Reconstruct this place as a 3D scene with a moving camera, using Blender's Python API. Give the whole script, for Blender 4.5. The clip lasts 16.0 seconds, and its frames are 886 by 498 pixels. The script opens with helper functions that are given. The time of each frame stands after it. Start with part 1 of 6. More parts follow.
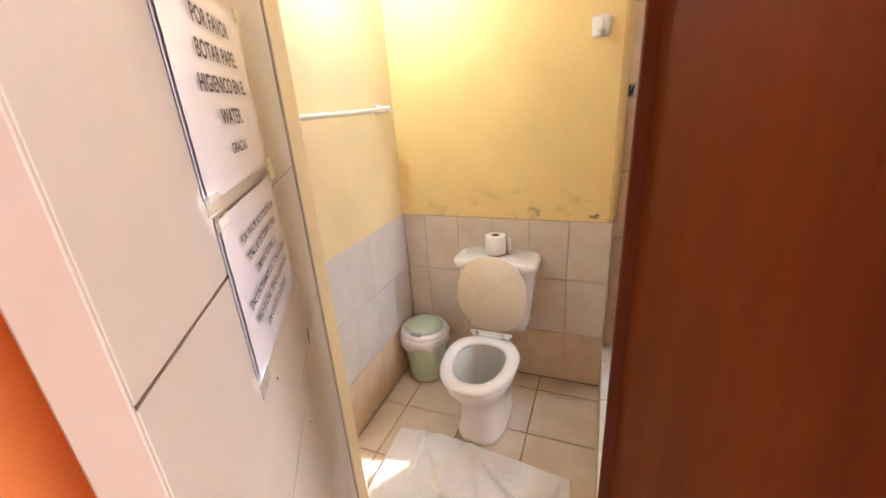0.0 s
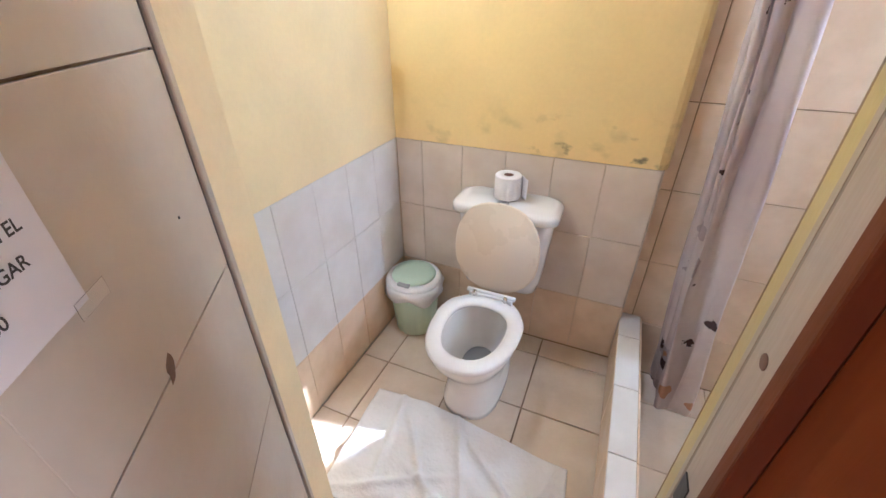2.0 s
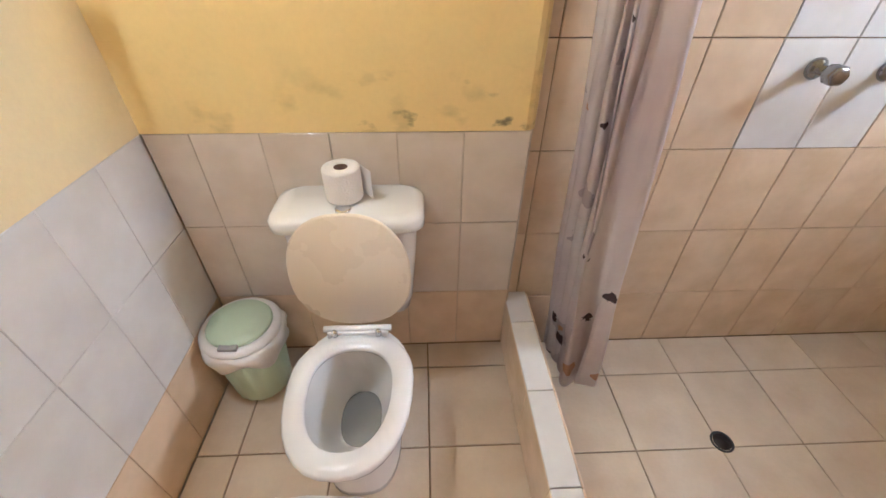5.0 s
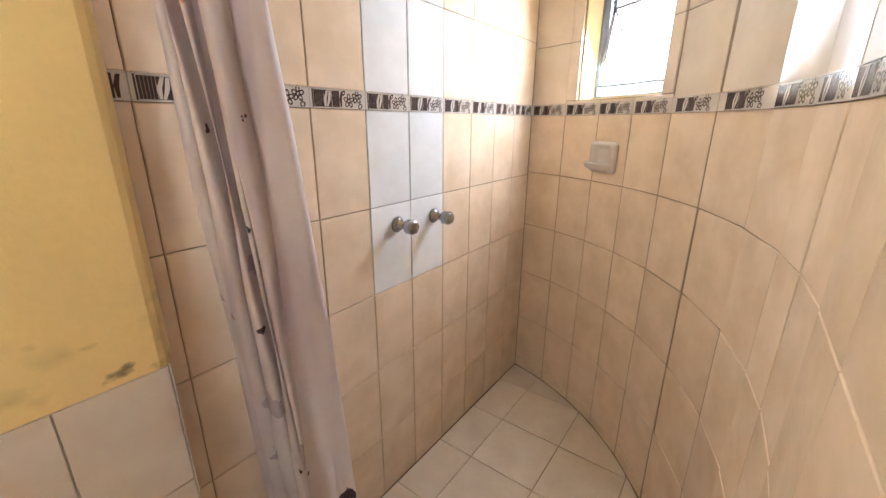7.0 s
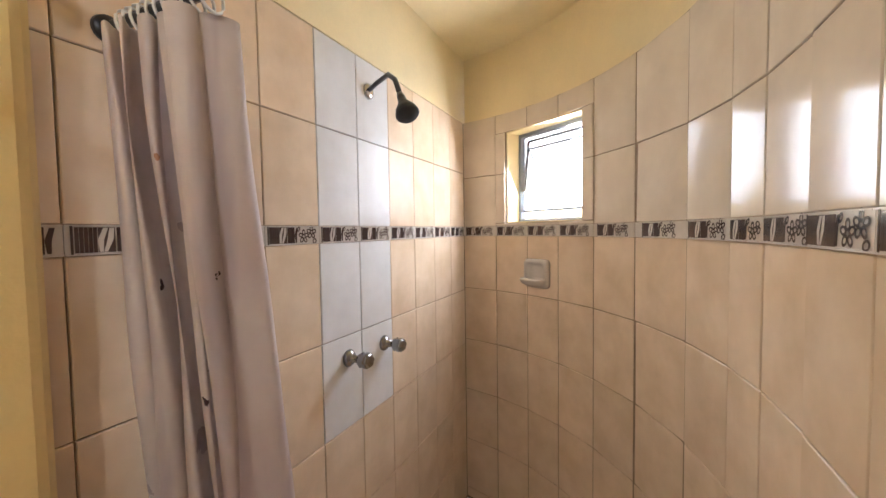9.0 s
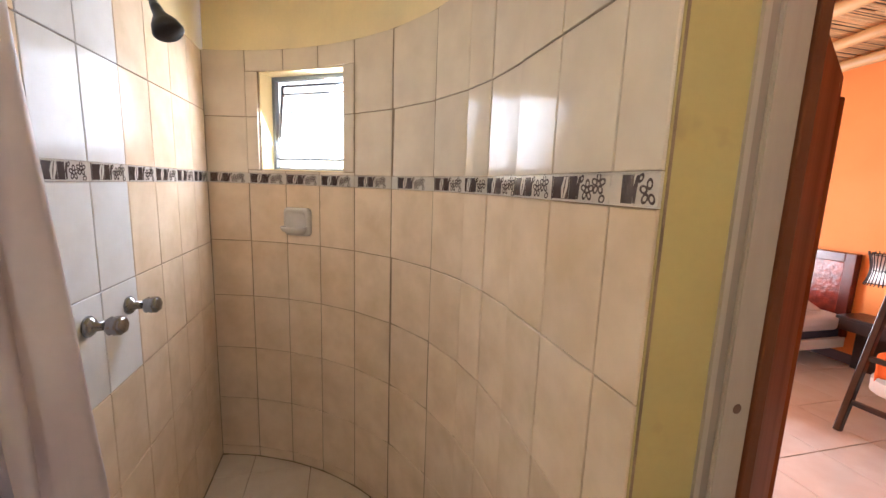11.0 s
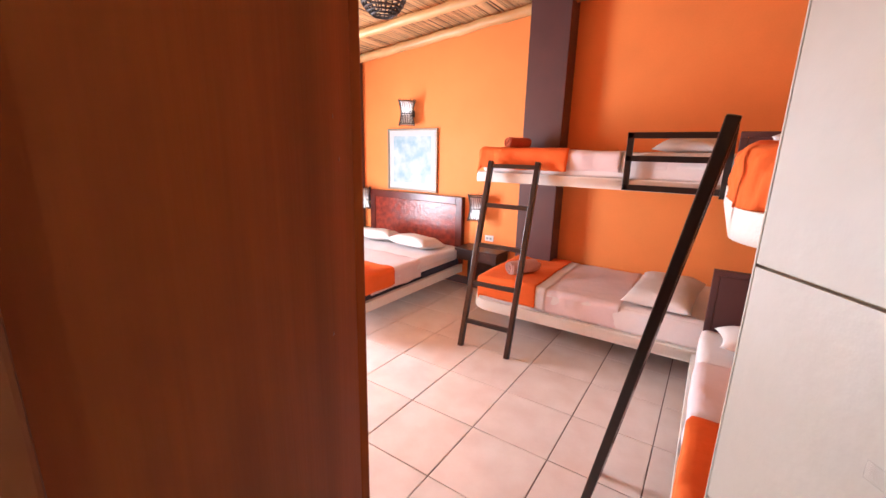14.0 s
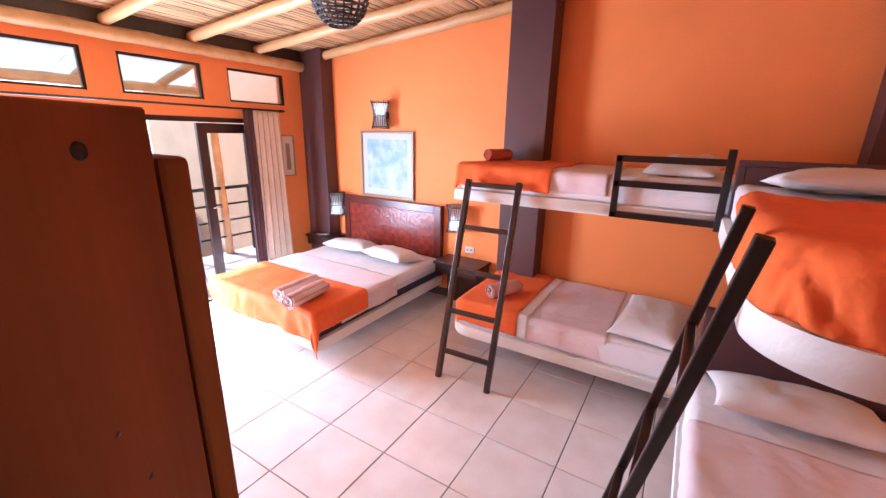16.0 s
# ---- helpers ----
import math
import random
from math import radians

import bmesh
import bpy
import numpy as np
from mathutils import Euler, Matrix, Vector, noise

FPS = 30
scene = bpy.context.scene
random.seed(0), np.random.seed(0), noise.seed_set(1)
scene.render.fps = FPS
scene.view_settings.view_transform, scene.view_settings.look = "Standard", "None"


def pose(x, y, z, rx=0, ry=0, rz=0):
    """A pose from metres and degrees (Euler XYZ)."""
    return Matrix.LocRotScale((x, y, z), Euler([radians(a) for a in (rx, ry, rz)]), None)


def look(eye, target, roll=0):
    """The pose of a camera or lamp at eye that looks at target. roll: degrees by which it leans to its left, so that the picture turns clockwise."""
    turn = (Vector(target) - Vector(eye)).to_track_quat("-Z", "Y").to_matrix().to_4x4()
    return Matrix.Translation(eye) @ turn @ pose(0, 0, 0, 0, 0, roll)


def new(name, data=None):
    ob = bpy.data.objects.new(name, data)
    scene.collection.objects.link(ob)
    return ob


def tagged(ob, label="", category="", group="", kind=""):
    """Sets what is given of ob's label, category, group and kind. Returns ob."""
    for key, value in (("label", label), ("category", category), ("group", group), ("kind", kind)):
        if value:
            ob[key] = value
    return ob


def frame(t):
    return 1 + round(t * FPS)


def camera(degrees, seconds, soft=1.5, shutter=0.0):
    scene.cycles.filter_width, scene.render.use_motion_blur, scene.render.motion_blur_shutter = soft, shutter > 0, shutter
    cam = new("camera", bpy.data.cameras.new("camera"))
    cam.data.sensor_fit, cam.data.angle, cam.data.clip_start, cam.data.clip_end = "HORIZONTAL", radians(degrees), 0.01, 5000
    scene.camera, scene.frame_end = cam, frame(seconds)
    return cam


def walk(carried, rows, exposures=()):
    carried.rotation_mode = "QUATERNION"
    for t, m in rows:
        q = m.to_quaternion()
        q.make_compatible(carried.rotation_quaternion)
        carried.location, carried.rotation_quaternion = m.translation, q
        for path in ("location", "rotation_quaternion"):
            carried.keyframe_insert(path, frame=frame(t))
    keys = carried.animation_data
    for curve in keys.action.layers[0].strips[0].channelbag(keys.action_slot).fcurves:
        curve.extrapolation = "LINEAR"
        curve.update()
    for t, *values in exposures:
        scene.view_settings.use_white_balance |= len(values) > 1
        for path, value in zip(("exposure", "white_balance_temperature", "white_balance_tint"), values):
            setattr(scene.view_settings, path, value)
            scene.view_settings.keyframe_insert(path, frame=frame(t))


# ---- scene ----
cam = camera(95.8, 16.0)
PATH = [
    (0, (0.038, -0.043, 1.61), (-0.681, 1.686, 0.907), -4.0),
    (0.5, (0.05, 0.029, 1.592), (-0.683, 1.709, 0.798), -4.0),
    (1, (0.024, 0.113, 1.571), (-0.696, 1.766, 0.708), -3.3),
    (1.5, (-0.044, 0.241, 1.556), (-0.729, 1.87, 0.621), -1.9),
    (2, (-0.088, 0.356, 1.53), (-0.772, 1.916, 0.478), -0.3),
    (2.5, (-0.1, 0.492, 1.512), (-0.829, 1.952, 0.354), 0.7),
    (3, (-0.126, 0.58, 1.478), (-0.94, 1.931, 0.249), 0.7),
    (3.2, (-0.142, 0.609, 1.465), (-0.972, 1.936, 0.22), 0.7),
    (5.3, (-0.229, 0.87, 1.45), (0.175, 2.393, 0.219), 1.2),
    (5.5, (-0.231, 0.883, 1.454), (0.401, 2.35, 0.251), 1.6),
    (6, (-0.197, 0.924, 1.463), (0.858, 2.234, 0.379), 2.3),
    (6.5, (-0.174, 0.972, 1.487), (1.185, 2.15, 0.611), 1.8),
    (7, (-0.171, 1.02, 1.52), (1.364, 2.153, 0.918), 0.3),
    (7.5, (-0.176, 1.042, 1.555), (1.43, 2.174, 1.183), -0.6),
    (8, (-0.168, 1.058, 1.581), (1.482, 2.171, 1.389), -1.5),
    (8.2, (-0.162, 1.072, 1.592), (1.506, 2.167, 1.453), -1.6),
    (10.3, (-0.369, 1.322, 1.597), (1.616, 1.324, 1.354), 0.7),
    (10.5, (-0.381, 1.335, 1.592), (1.597, 1.208, 1.321), 1.0),
    (11, (-0.385, 1.341, 1.583), (1.53, 0.855, 1.27), 2.0),
    (11.5, (-0.375, 1.296, 1.584), (1.39, 0.406, 1.28), 2.4),
    (12, (-0.362, 1.208, 1.591), (1.196, -0.009, 1.289), 1.9),
    (12.5, (-0.331, 1.089, 1.586), (0.991, -0.375, 1.257), 1.9),
    (13, (-0.277, 0.976, 1.58), (0.883, -0.61, 1.209), 2.1),
    (13.5, (-0.218, 0.842, 1.568), (0.854, -0.792, 1.143), 2.0),
    (14, (-0.159, 0.692, 1.572), (0.917, -0.929, 1.108), 1.4),
    (14.5, (-0.155, 0.59, 1.62), (0.952, -1.0, 1.124), 0.8),
    (15, (-0.116, 0.504, 1.668), (0.927, -1.12, 1.144), 1.2),
    (15.5, (-0.052, 0.421, 1.762), (0.95, -1.232, 1.249), 1.3),
    (16, (-0.042, 0.376, 1.849), (0.959, -1.266, 1.297), 1.2),
]
EXPOSURES = [(0.0, 1.85, 5900, 14), (1.0, 1.9, 5600, 12), (1.5, 2.0, 5200, 10), (3.0, 1.8, 4700, 12), (5.5, 1.85, 5500, 10), (7.0, 1.7, 5600, 10), (8.2, 1.1, 5800, 12), (11.0, 1.25, 5700, 12), (12.0, 1.1, 5600, 13), (13.0, 1.0, 5700, 14), (14.0, 1.55, 5600, 12), (15.0, 1.55, 5150, 12), (16.0, 1.42, 4750, 12)]
walk(cam, [(t, look(eye, target, roll)) for t, eye, target, roll in PATH], EXPOSURES)
BATH_POWER, BED_POWER, LAMP_POWER = 7.2, 80.0, 8.5


# ---------------------------------------------------------------- world, sun, light
SUN_FROM = Vector((0.83, 0.145, 0.51)).normalized()
world = bpy.data.worlds.new("sky")
scene.world = world
world.use_nodes = True
wn = world.node_tree
sky = wn.nodes.new("ShaderNodeTexSky")
sky.sky_type = "NISHITA"
sky.sun_disc = False
sky.sun_elevation = math.asin(SUN_FROM.z)
sky.sun_rotation = math.atan2(SUN_FROM.x, SUN_FROM.y)
wn.links.new(sky.outputs[0], wn.nodes["Background"].inputs[0])
wn.nodes["Background"].inputs[1].default_value = 0.15

sun = new("sun", bpy.data.lights.new("sun", "SUN"))
sun.data.energy = 5.0
sun.data.angle = radians(0.5)
sun.data.color = (1.0, 0.95, 0.87)
sun.matrix_world = look(SUN_FROM * 10, (0, 0, 0))


def area(name, eye, target, sx, sy, power, color=(1, 1, 1)):
    """Sky light in an opening."""
    lamp = new(name, bpy.data.lights.new(name, "AREA"))
    lamp.data.shape = "RECTANGLE"
    lamp.data.size, lamp.data.size_y, lamp.data.energy, lamp.data.color = sx, sy, power, color
    lamp.matrix_world = look(eye, target)
    return lamp


area("sky_light_bath_window", (2.0, 1.53, 1.91), (0.4, 1.75, 1.2), 0.44, 0.46, BATH_POWER, (0.93, 0.97, 1.0))
area("sky_light_balcony_door", (4.36, -0.80, 1.02), (0, -1.2, 0.9), 1.05, 1.75, BED_POWER, (1.0, 0.97, 0.94))

# ---------------------------------------------------------------- materials


def material(name, color, rough=0.6, scale=8.0, amount=0.12, bump=0.1, fine=120.0, metal=0.0, island=0.0,
             tint=None, stretch=(1, 1, 1), spec=0.5, coat=0.0):
    """Colour with large stains (toward tint) and fine grain, and a fine relief."""
    m = bpy.data.materials.new(name)
    m.use_nodes = True
    nt = m.node_tree
    b = nt.nodes["Principled BSDF"]
    b.inputs["Metallic"].default_value = metal
    b.inputs["Specular IOR Level"].default_value = spec
    b.inputs["Coat Weight"].default_value = coat
    tc = nt.nodes.new("ShaderNodeTexCoord")
    mp = nt.nodes.new("ShaderNodeMapping")
    mp.inputs["Scale"].default_value = stretch
    nt.links.new(tc.outputs["Object"], mp.inputs[0])
    big = nt.nodes.new("ShaderNodeTexNoise")
    big.inputs["Scale"].default_value, big.inputs["Detail"].default_value = scale, 5
    small = nt.nodes.new("ShaderNodeTexNoise")
    small.inputs["Scale"].default_value, small.inputs["Detail"].default_value = fine, 3
    for n in (big, small):
        nt.links.new(mp.outputs[0], n.inputs["Vector"])
    ramp = nt.nodes.new("ShaderNodeMapRange")
    ramp.inputs["From Min"].default_value, ramp.inputs["From Max"].default_value = 0.35, 0.68
    nt.links.new(big.outputs[0], ramp.inputs[0])
    mix = nt.nodes.new("ShaderNodeMix")
    mix.data_type = "RGBA"
    t = tint or [c * (1 - amount) for c in color]
    mix.inputs[6].default_value, mix.inputs[7].default_value = (*color, 1), (*t, 1)
    nt.links.new(ramp.outputs[0], mix.inputs[0])
    hsv = nt.nodes.new("ShaderNodeHueSaturation")
    nt.links.new(mix.outputs[2], hsv.inputs["Color"])
    val = nt.nodes.new("ShaderNodeMath")
    val.operation = "MULTIPLY_ADD"
    val.inputs[1].default_value, val.inputs[2].default_value = amount, 1 - amount / 2
    nt.links.new(small.outputs[0], val.inputs[0])
    last = val
    if island:
        info = nt.nodes.new("ShaderNodeObjectInfo")
        add = nt.nodes.new("ShaderNodeMath")
        add.operation = "MULTIPLY_ADD"
        add.inputs[1].default_value = island
        nt.links.new(info.outputs["Random"], add.inputs[0])
        nt.links.new(last.outputs[0], add.inputs[2])
        sub = nt.nodes.new("ShaderNodeMath")
        sub.operation = "SUBTRACT"
        sub.inputs[1].default_value = island / 2
        nt.links.new(add.outputs[0], sub.inputs[0])
        last = sub
        off = nt.nodes.new("ShaderNodeVectorMath")
        off.operation = "SCALE"
        nt.links.new(info.outputs["Location"], off.inputs[0])
        off.inputs["Scale"].default_value = 3.7
        nt.links.new(off.outputs[0], mp.inputs["Location"])
    nt.links.new(last.outputs[0], hsv.inputs["Value"])
    nt.links.new(hsv.outputs[0], b.inputs["Base Color"])
    rr = nt.nodes.new("ShaderNodeMapRange")
    rr.inputs["To Min"].default_value, rr.inputs["To Max"].default_value = rough * 0.8, min(1, rough * 1.2)
    nt.links.new(big.outputs[0], rr.inputs[0])
    nt.links.new(rr.outputs[0], b.inputs["Roughness"])
    if bump:
        bp = nt.nodes.new("ShaderNodeBump")
        bp.inputs["Strength"].default_value, bp.inputs["Distance"].default_value = bump, 0.01
        nt.links.new(small.outputs[0], bp.inputs["Height"])
        nt.links.new(bp.outputs[0], b.inputs["Normal"])
    return m


YELLOW = material("yellow_paint", (0.86, 0.66, 0.29), 0.45, 3.0, 0.08, 0.12, 60)
CREAM_PAINT = material("pale_yellow_paint", (0.84, 0.70, 0.42), 0.45, 4.0, 0.08, 0.1, 70)
BEIGE_TILE = material("beige_glazed_tile", (0.76, 0.60, 0.44), 0.15, 7.0, 0.07, 0.03, 30, island=0.06, tint=(0.66, 0.50, 0.34), spec=0.03)
GREY_TILE = material("grey_white_glazed_tile", (0.74, 0.72, 0.71), 0.13, 6.0, 0.05, 0.03, 30, island=0.05, tint=(0.66, 0.63, 0.61), spec=0.03)
GREY_BEIGE = material("pale_beige_glazed_tile", (0.72, 0.62, 0.50), 0.12, 6.0, 0.05, 0.03, 30, island=0.05, tint=(0.64, 0.54, 0.43), spec=0.03)
DADO_TILE = material("warm_grey_glazed_tile", (0.70, 0.62, 0.54), 0.14, 6.0, 0.05, 0.03, 30, island=0.05, tint=(0.62, 0.53, 0.44), spec=0.2)
BATH_FLOOR_TILE = material("beige_floor_tile", (0.68, 0.58, 0.46), 0.24, 6.0, 0.07, 0.05, 60, island=0.06, tint=(0.60, 0.49, 0.37))
GROUT = material("brown_grout", (0.30, 0.21, 0.13), 0.9, 12.0, 0.3, 0.3, 150)
GROUT_PALE = material("pale_grout", (0.66, 0.61, 0.56), 0.9, 5.0, 0.2, 0.3, 150, tint=(0.60, 0.48, 0.34))
BAND_PALE = material("listello_pale_glaze", (0.64, 0.57, 0.50), 0.15, 20.0, 0.1, 0.02, 60)
BAND_DARK = material("listello_dark_glaze", (0.070, 0.042, 0.036), 0.15, 20.0, 0.2, 0.02, 60)
ROOM_TILE = material("pink_white_floor_tile", (0.82, 0.76, 0.73), 0.16, 5.0, 0.05, 0.03, 50, island=0.04, tint=(0.74, 0.65, 0.61))
ROOM_GROUT = material("dark_floor_grout", (0.16, 0.11, 0.09), 0.9, 12.0, 0.3, 0.3, 150)
ORANGE = material("orange_paint", (0.87, 0.295, 0.075), 0.6, 2.5, 0.06, 0.18, 70, spec=0.25)
BROWN_PAINT = material("dark_brown_paint", (0.085, 0.038, 0.038), 0.45, 4.0, 0.12, 0.12, 80)
WHITE_PAINT = material("white_plaster", (0.80, 0.77, 0.72), 0.6, 5.0, 0.06, 0.15, 70)
LEAF_PAINT = material("cream_door_enamel", (0.51, 0.45, 0.38), 0.5, 4.0, 0.07, 0.08, 40, tint=(0.46, 0.39, 0.31))
FRAME_PAINT = material("worn_cream_frame_paint", (0.42, 0.36, 0.29), 0.4, 9.0, 0.15, 0.15, 60, stretch=(1, 1, 0.15), tint=(0.36, 0.29, 0.21))
FRAME_BROWN = material("red_brown_frame_paint", (0.15, 0.048, 0.018), 0.5, 9.0, 0.15, 0.12, 60, stretch=(1, 1, 0.15), spec=0.1)
# frame paint darkened to brown: the shade of the rebate is in the colour
REBATE_SHADE = material("shaded_rebate_brown", (0.30, 0.245, 0.19), 0.5, 9.0, 0.2, 0.15, 60, stretch=(1, 1, 0.15))
WARDROBE = material("red_brown_varnished_board", (0.195, 0.049, 0.008), 0.55, 3.0, 0.2, 0.06, 40, stretch=(3, 3, 0.18), tint=(0.125, 0.034, 0.007), spec=0.08)
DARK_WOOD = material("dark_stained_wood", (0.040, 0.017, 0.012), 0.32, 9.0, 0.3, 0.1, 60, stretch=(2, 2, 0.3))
BLACK_WOOD = material("black_brown_painted_timber", (0.018, 0.010, 0.009), 0.3, 9.0, 0.3, 0.1, 60)
HEAD_WOOD = material("mahogany_varnish", (0.12, 0.022, 0.014), 0.25, 6.0, 0.25, 0.05, 50)
PORCELAIN = material("white_porcelain", (0.82, 0.80, 0.78), 0.09, 5.0, 0.03, 0.0, 40)
SEAT_PLASTIC = material("white_plastic_seat", (0.80, 0.79, 0.80), 0.2, 5.0, 0.03, 0.0, 40)
LID_PLASTIC = material("cream_plastic_lid", (0.78, 0.68, 0.54), 0.28, 5.0, 0.012, 0.01, 40)
WATER = material("bowl_water", (0.25, 0.25, 0.25), 0.03, 5.0, 0.05, 0.0, 40)
GREEN_PLASTIC = material("pale_green_plastic", (0.52, 0.64, 0.49), 0.35, 5.0, 0.05, 0.02, 60)
BAG = material("white_bin_bag", (0.78, 0.76, 0.74), 0.3, 9.0, 0.06, 0.2, 60)
GREY_PLASTIC = material("grey_plastic", (0.33, 0.33, 0.33), 0.35, 8.0, 0.08, 0.02, 60)
SOAP_CERAMIC = material("grey_beige_ceramic", (0.58, 0.52, 0.46), 0.15, 5.0, 0.04, 0.0, 40)
TAP_METAL = material("dull_chrome", (0.34, 0.34, 0.35), 0.16, 20.0, 0.1, 0.0, 40, metal=1.0)
PAPER_ROLL = material("toilet_paper", (0.84, 0.82, 0.82), 0.9, 9.0, 0.05, 0.3, 150)
CARDBOARD = material("brown_cardboard", (0.16, 0.09, 0.06), 0.9, 9.0, 0.2, 0.2, 100)
CHROME = material("chrome", (0.70, 0.70, 0.70), 0.12, 20.0, 0.08, 0.0, 40, metal=1.0)
DARK_METAL = material("dark_metal", (0.05, 0.05, 0.055), 0.35, 20.0, 0.2, 0.05, 60, metal=0.6)
WINDOW_METAL = material("grey_blue_window_paint", (0.24, 0.27, 0.32), 0.4, 20.0, 0.12, 0.05, 60)
WHITE_PLASTIC = material("white_plastic", (0.80, 0.79, 0.77), 0.3, 9.0, 0.04, 0.02, 60)
PAPER = material("white_paper_in_plastic_sleeve", (0.68, 0.65, 0.68), 0.22, 6.0, 0.05, 0.05, 14, spec=0.3)
INK = material("black_print", (0.03, 0.025, 0.03), 0.6, 9.0, 0.1, 0.0, 60)
SHEET = material("white_cotton", (0.78, 0.74, 0.74), 0.85, 4.0, 0.05, 0.35, 25)
PINK_SHEET = material("pale_pink_cotton", (0.76, 0.63, 0.64), 0.85, 4.0, 0.06, 0.35, 25)
ORANGE_CLOTH = material("orange_cotton_blanket", (0.82, 0.14, 0.008), 0.85, 4.0, 0.1, 0.4, 30)
PILLOW_CLOTH = material("white_pillow_cotton", (0.70, 0.66, 0.64), 0.85, 5.0, 0.05, 0.3, 25)
TOWEL_PINK = material("salmon_terry_towel", (0.74, 0.40, 0.33), 0.95, 9.0, 0.12, 0.8, 220)
TOWEL_RED = material("brick_red_terry_towel", (0.55, 0.10, 0.035), 0.95, 9.0, 0.12, 0.8, 220)
TOWEL_STRIPE = material("pink_and_white_striped_towel", (0.72, 0.38, 0.33), 0.95, 9.0, 0.12, 0.8, 220)
NAVY_CLOTH = material("navy_base_cloth", (0.035, 0.035, 0.06), 0.8, 6.0, 0.1, 0.3, 90)
MAT_CLOTH = material("white_cotton_bath_mat", (0.78, 0.76, 0.74), 0.8, 6.0, 0.06, 0.5, 60)
CANE = material("split_cane", (0.78, 0.57, 0.30), 0.6, 10.0, 0.2, 0.2, 60, tint=(0.60, 0.41, 0.20), stretch=(1, 0.2, 1))
BAMBOO = material("bamboo_pole", (0.66, 0.44, 0.20), 0.38, 6.0, 0.15, 0.1, 50, tint=(0.50, 0.29, 0.11), stretch=(0.25, 1, 1))
DARK_SLAT = material("dark_cane_slat", (0.035, 0.022, 0.017), 0.5, 9.0, 0.25, 0.1, 60)
LAMP_PAPER = material("pale_lamp_liner", (0.80, 0.72, 0.64), 0.7, 9.0, 0.05, 0.1, 60)
CURTAIN_BEIGE = material("beige_curtain_cloth", (0.70, 0.60, 0.50), 0.85, 5.0, 0.08, 0.3, 90)
CURTAIN_PLUM = material("plum_curtain_cloth", (0.11, 0.055, 0.065), 0.8, 5.0, 0.1, 0.3, 90)
PICTURE_FRAME = material("pale_gilt_frame", (0.30, 0.24, 0.16), 0.35, 12.0, 0.15, 0.1, 60)
PICTURE_MOUNT = material("white_mount_board", (0.50, 0.56, 0.57), 0.6, 9.0, 0.02, 0.0, 60)
PICTURE_PRINT = material("pale_blue_print", (0.22, 0.40, 0.50), 0.5, 7.0, 0.1, 0.0, 40, tint=(0.48, 0.60, 0.62))
FAR_WALL = material("tan_rendered_wall", (0.62, 0.37, 0.19), 0.8, 2.0, 0.1, 0.2, 30)
STONE = material("grey_paving", (0.42, 0.38, 0.35), 0.8, 3.0, 0.12, 0.2, 40)
GROUND = material("dry_earth", (0.33, 0.27, 0.20), 0.9, 0.6, 0.2, 0.3, 9)
ROOF_SHEET = material("corrugated_roof_sheet", (0.55, 0.53, 0.50), 0.6, 3.0, 0.1, 0.1, 30)
rn = ROOF_SHEET.node_tree
through_light = rn.nodes.new("ShaderNodeBsdfTranslucent")
through_light.inputs[0].default_value = (0.80, 0.79, 0.76, 1)
sheet_mix = rn.nodes.new("ShaderNodeMixShader")
sheet_mix.inputs[0].default_value = 0.55
rn.links.new(rn.nodes["Principled BSDF"].outputs[0], sheet_mix.inputs[1])
rn.links.new(through_light.outputs[0], sheet_mix.inputs[2])
rn.links.new(sheet_mix.outputs[0], rn.nodes["Material Output"].inputs[0])
BLUE_PLASTIC = material("blue_plastic", (0.18, 0.32, 0.62), 0.35, 9.0, 0.08, 0.02, 60)


def glass(name, rough=0.0, color=(1, 1, 1)):
    m = bpy.data.materials.new(name)
    m.use_nodes = True
    b = m.node_tree.nodes["Principled BSDF"]
    b.inputs["Transmission Weight"].default_value = 1.0
    b.inputs["Roughness"].default_value = rough
    b.inputs["IOR"].default_value = 1.45
    b.inputs["Base Color"].default_value = (*color, 1)
    return m


GLASS = glass("window_glass")
SLEEVE = glass("clear_plastic_sleeve", 0.05)


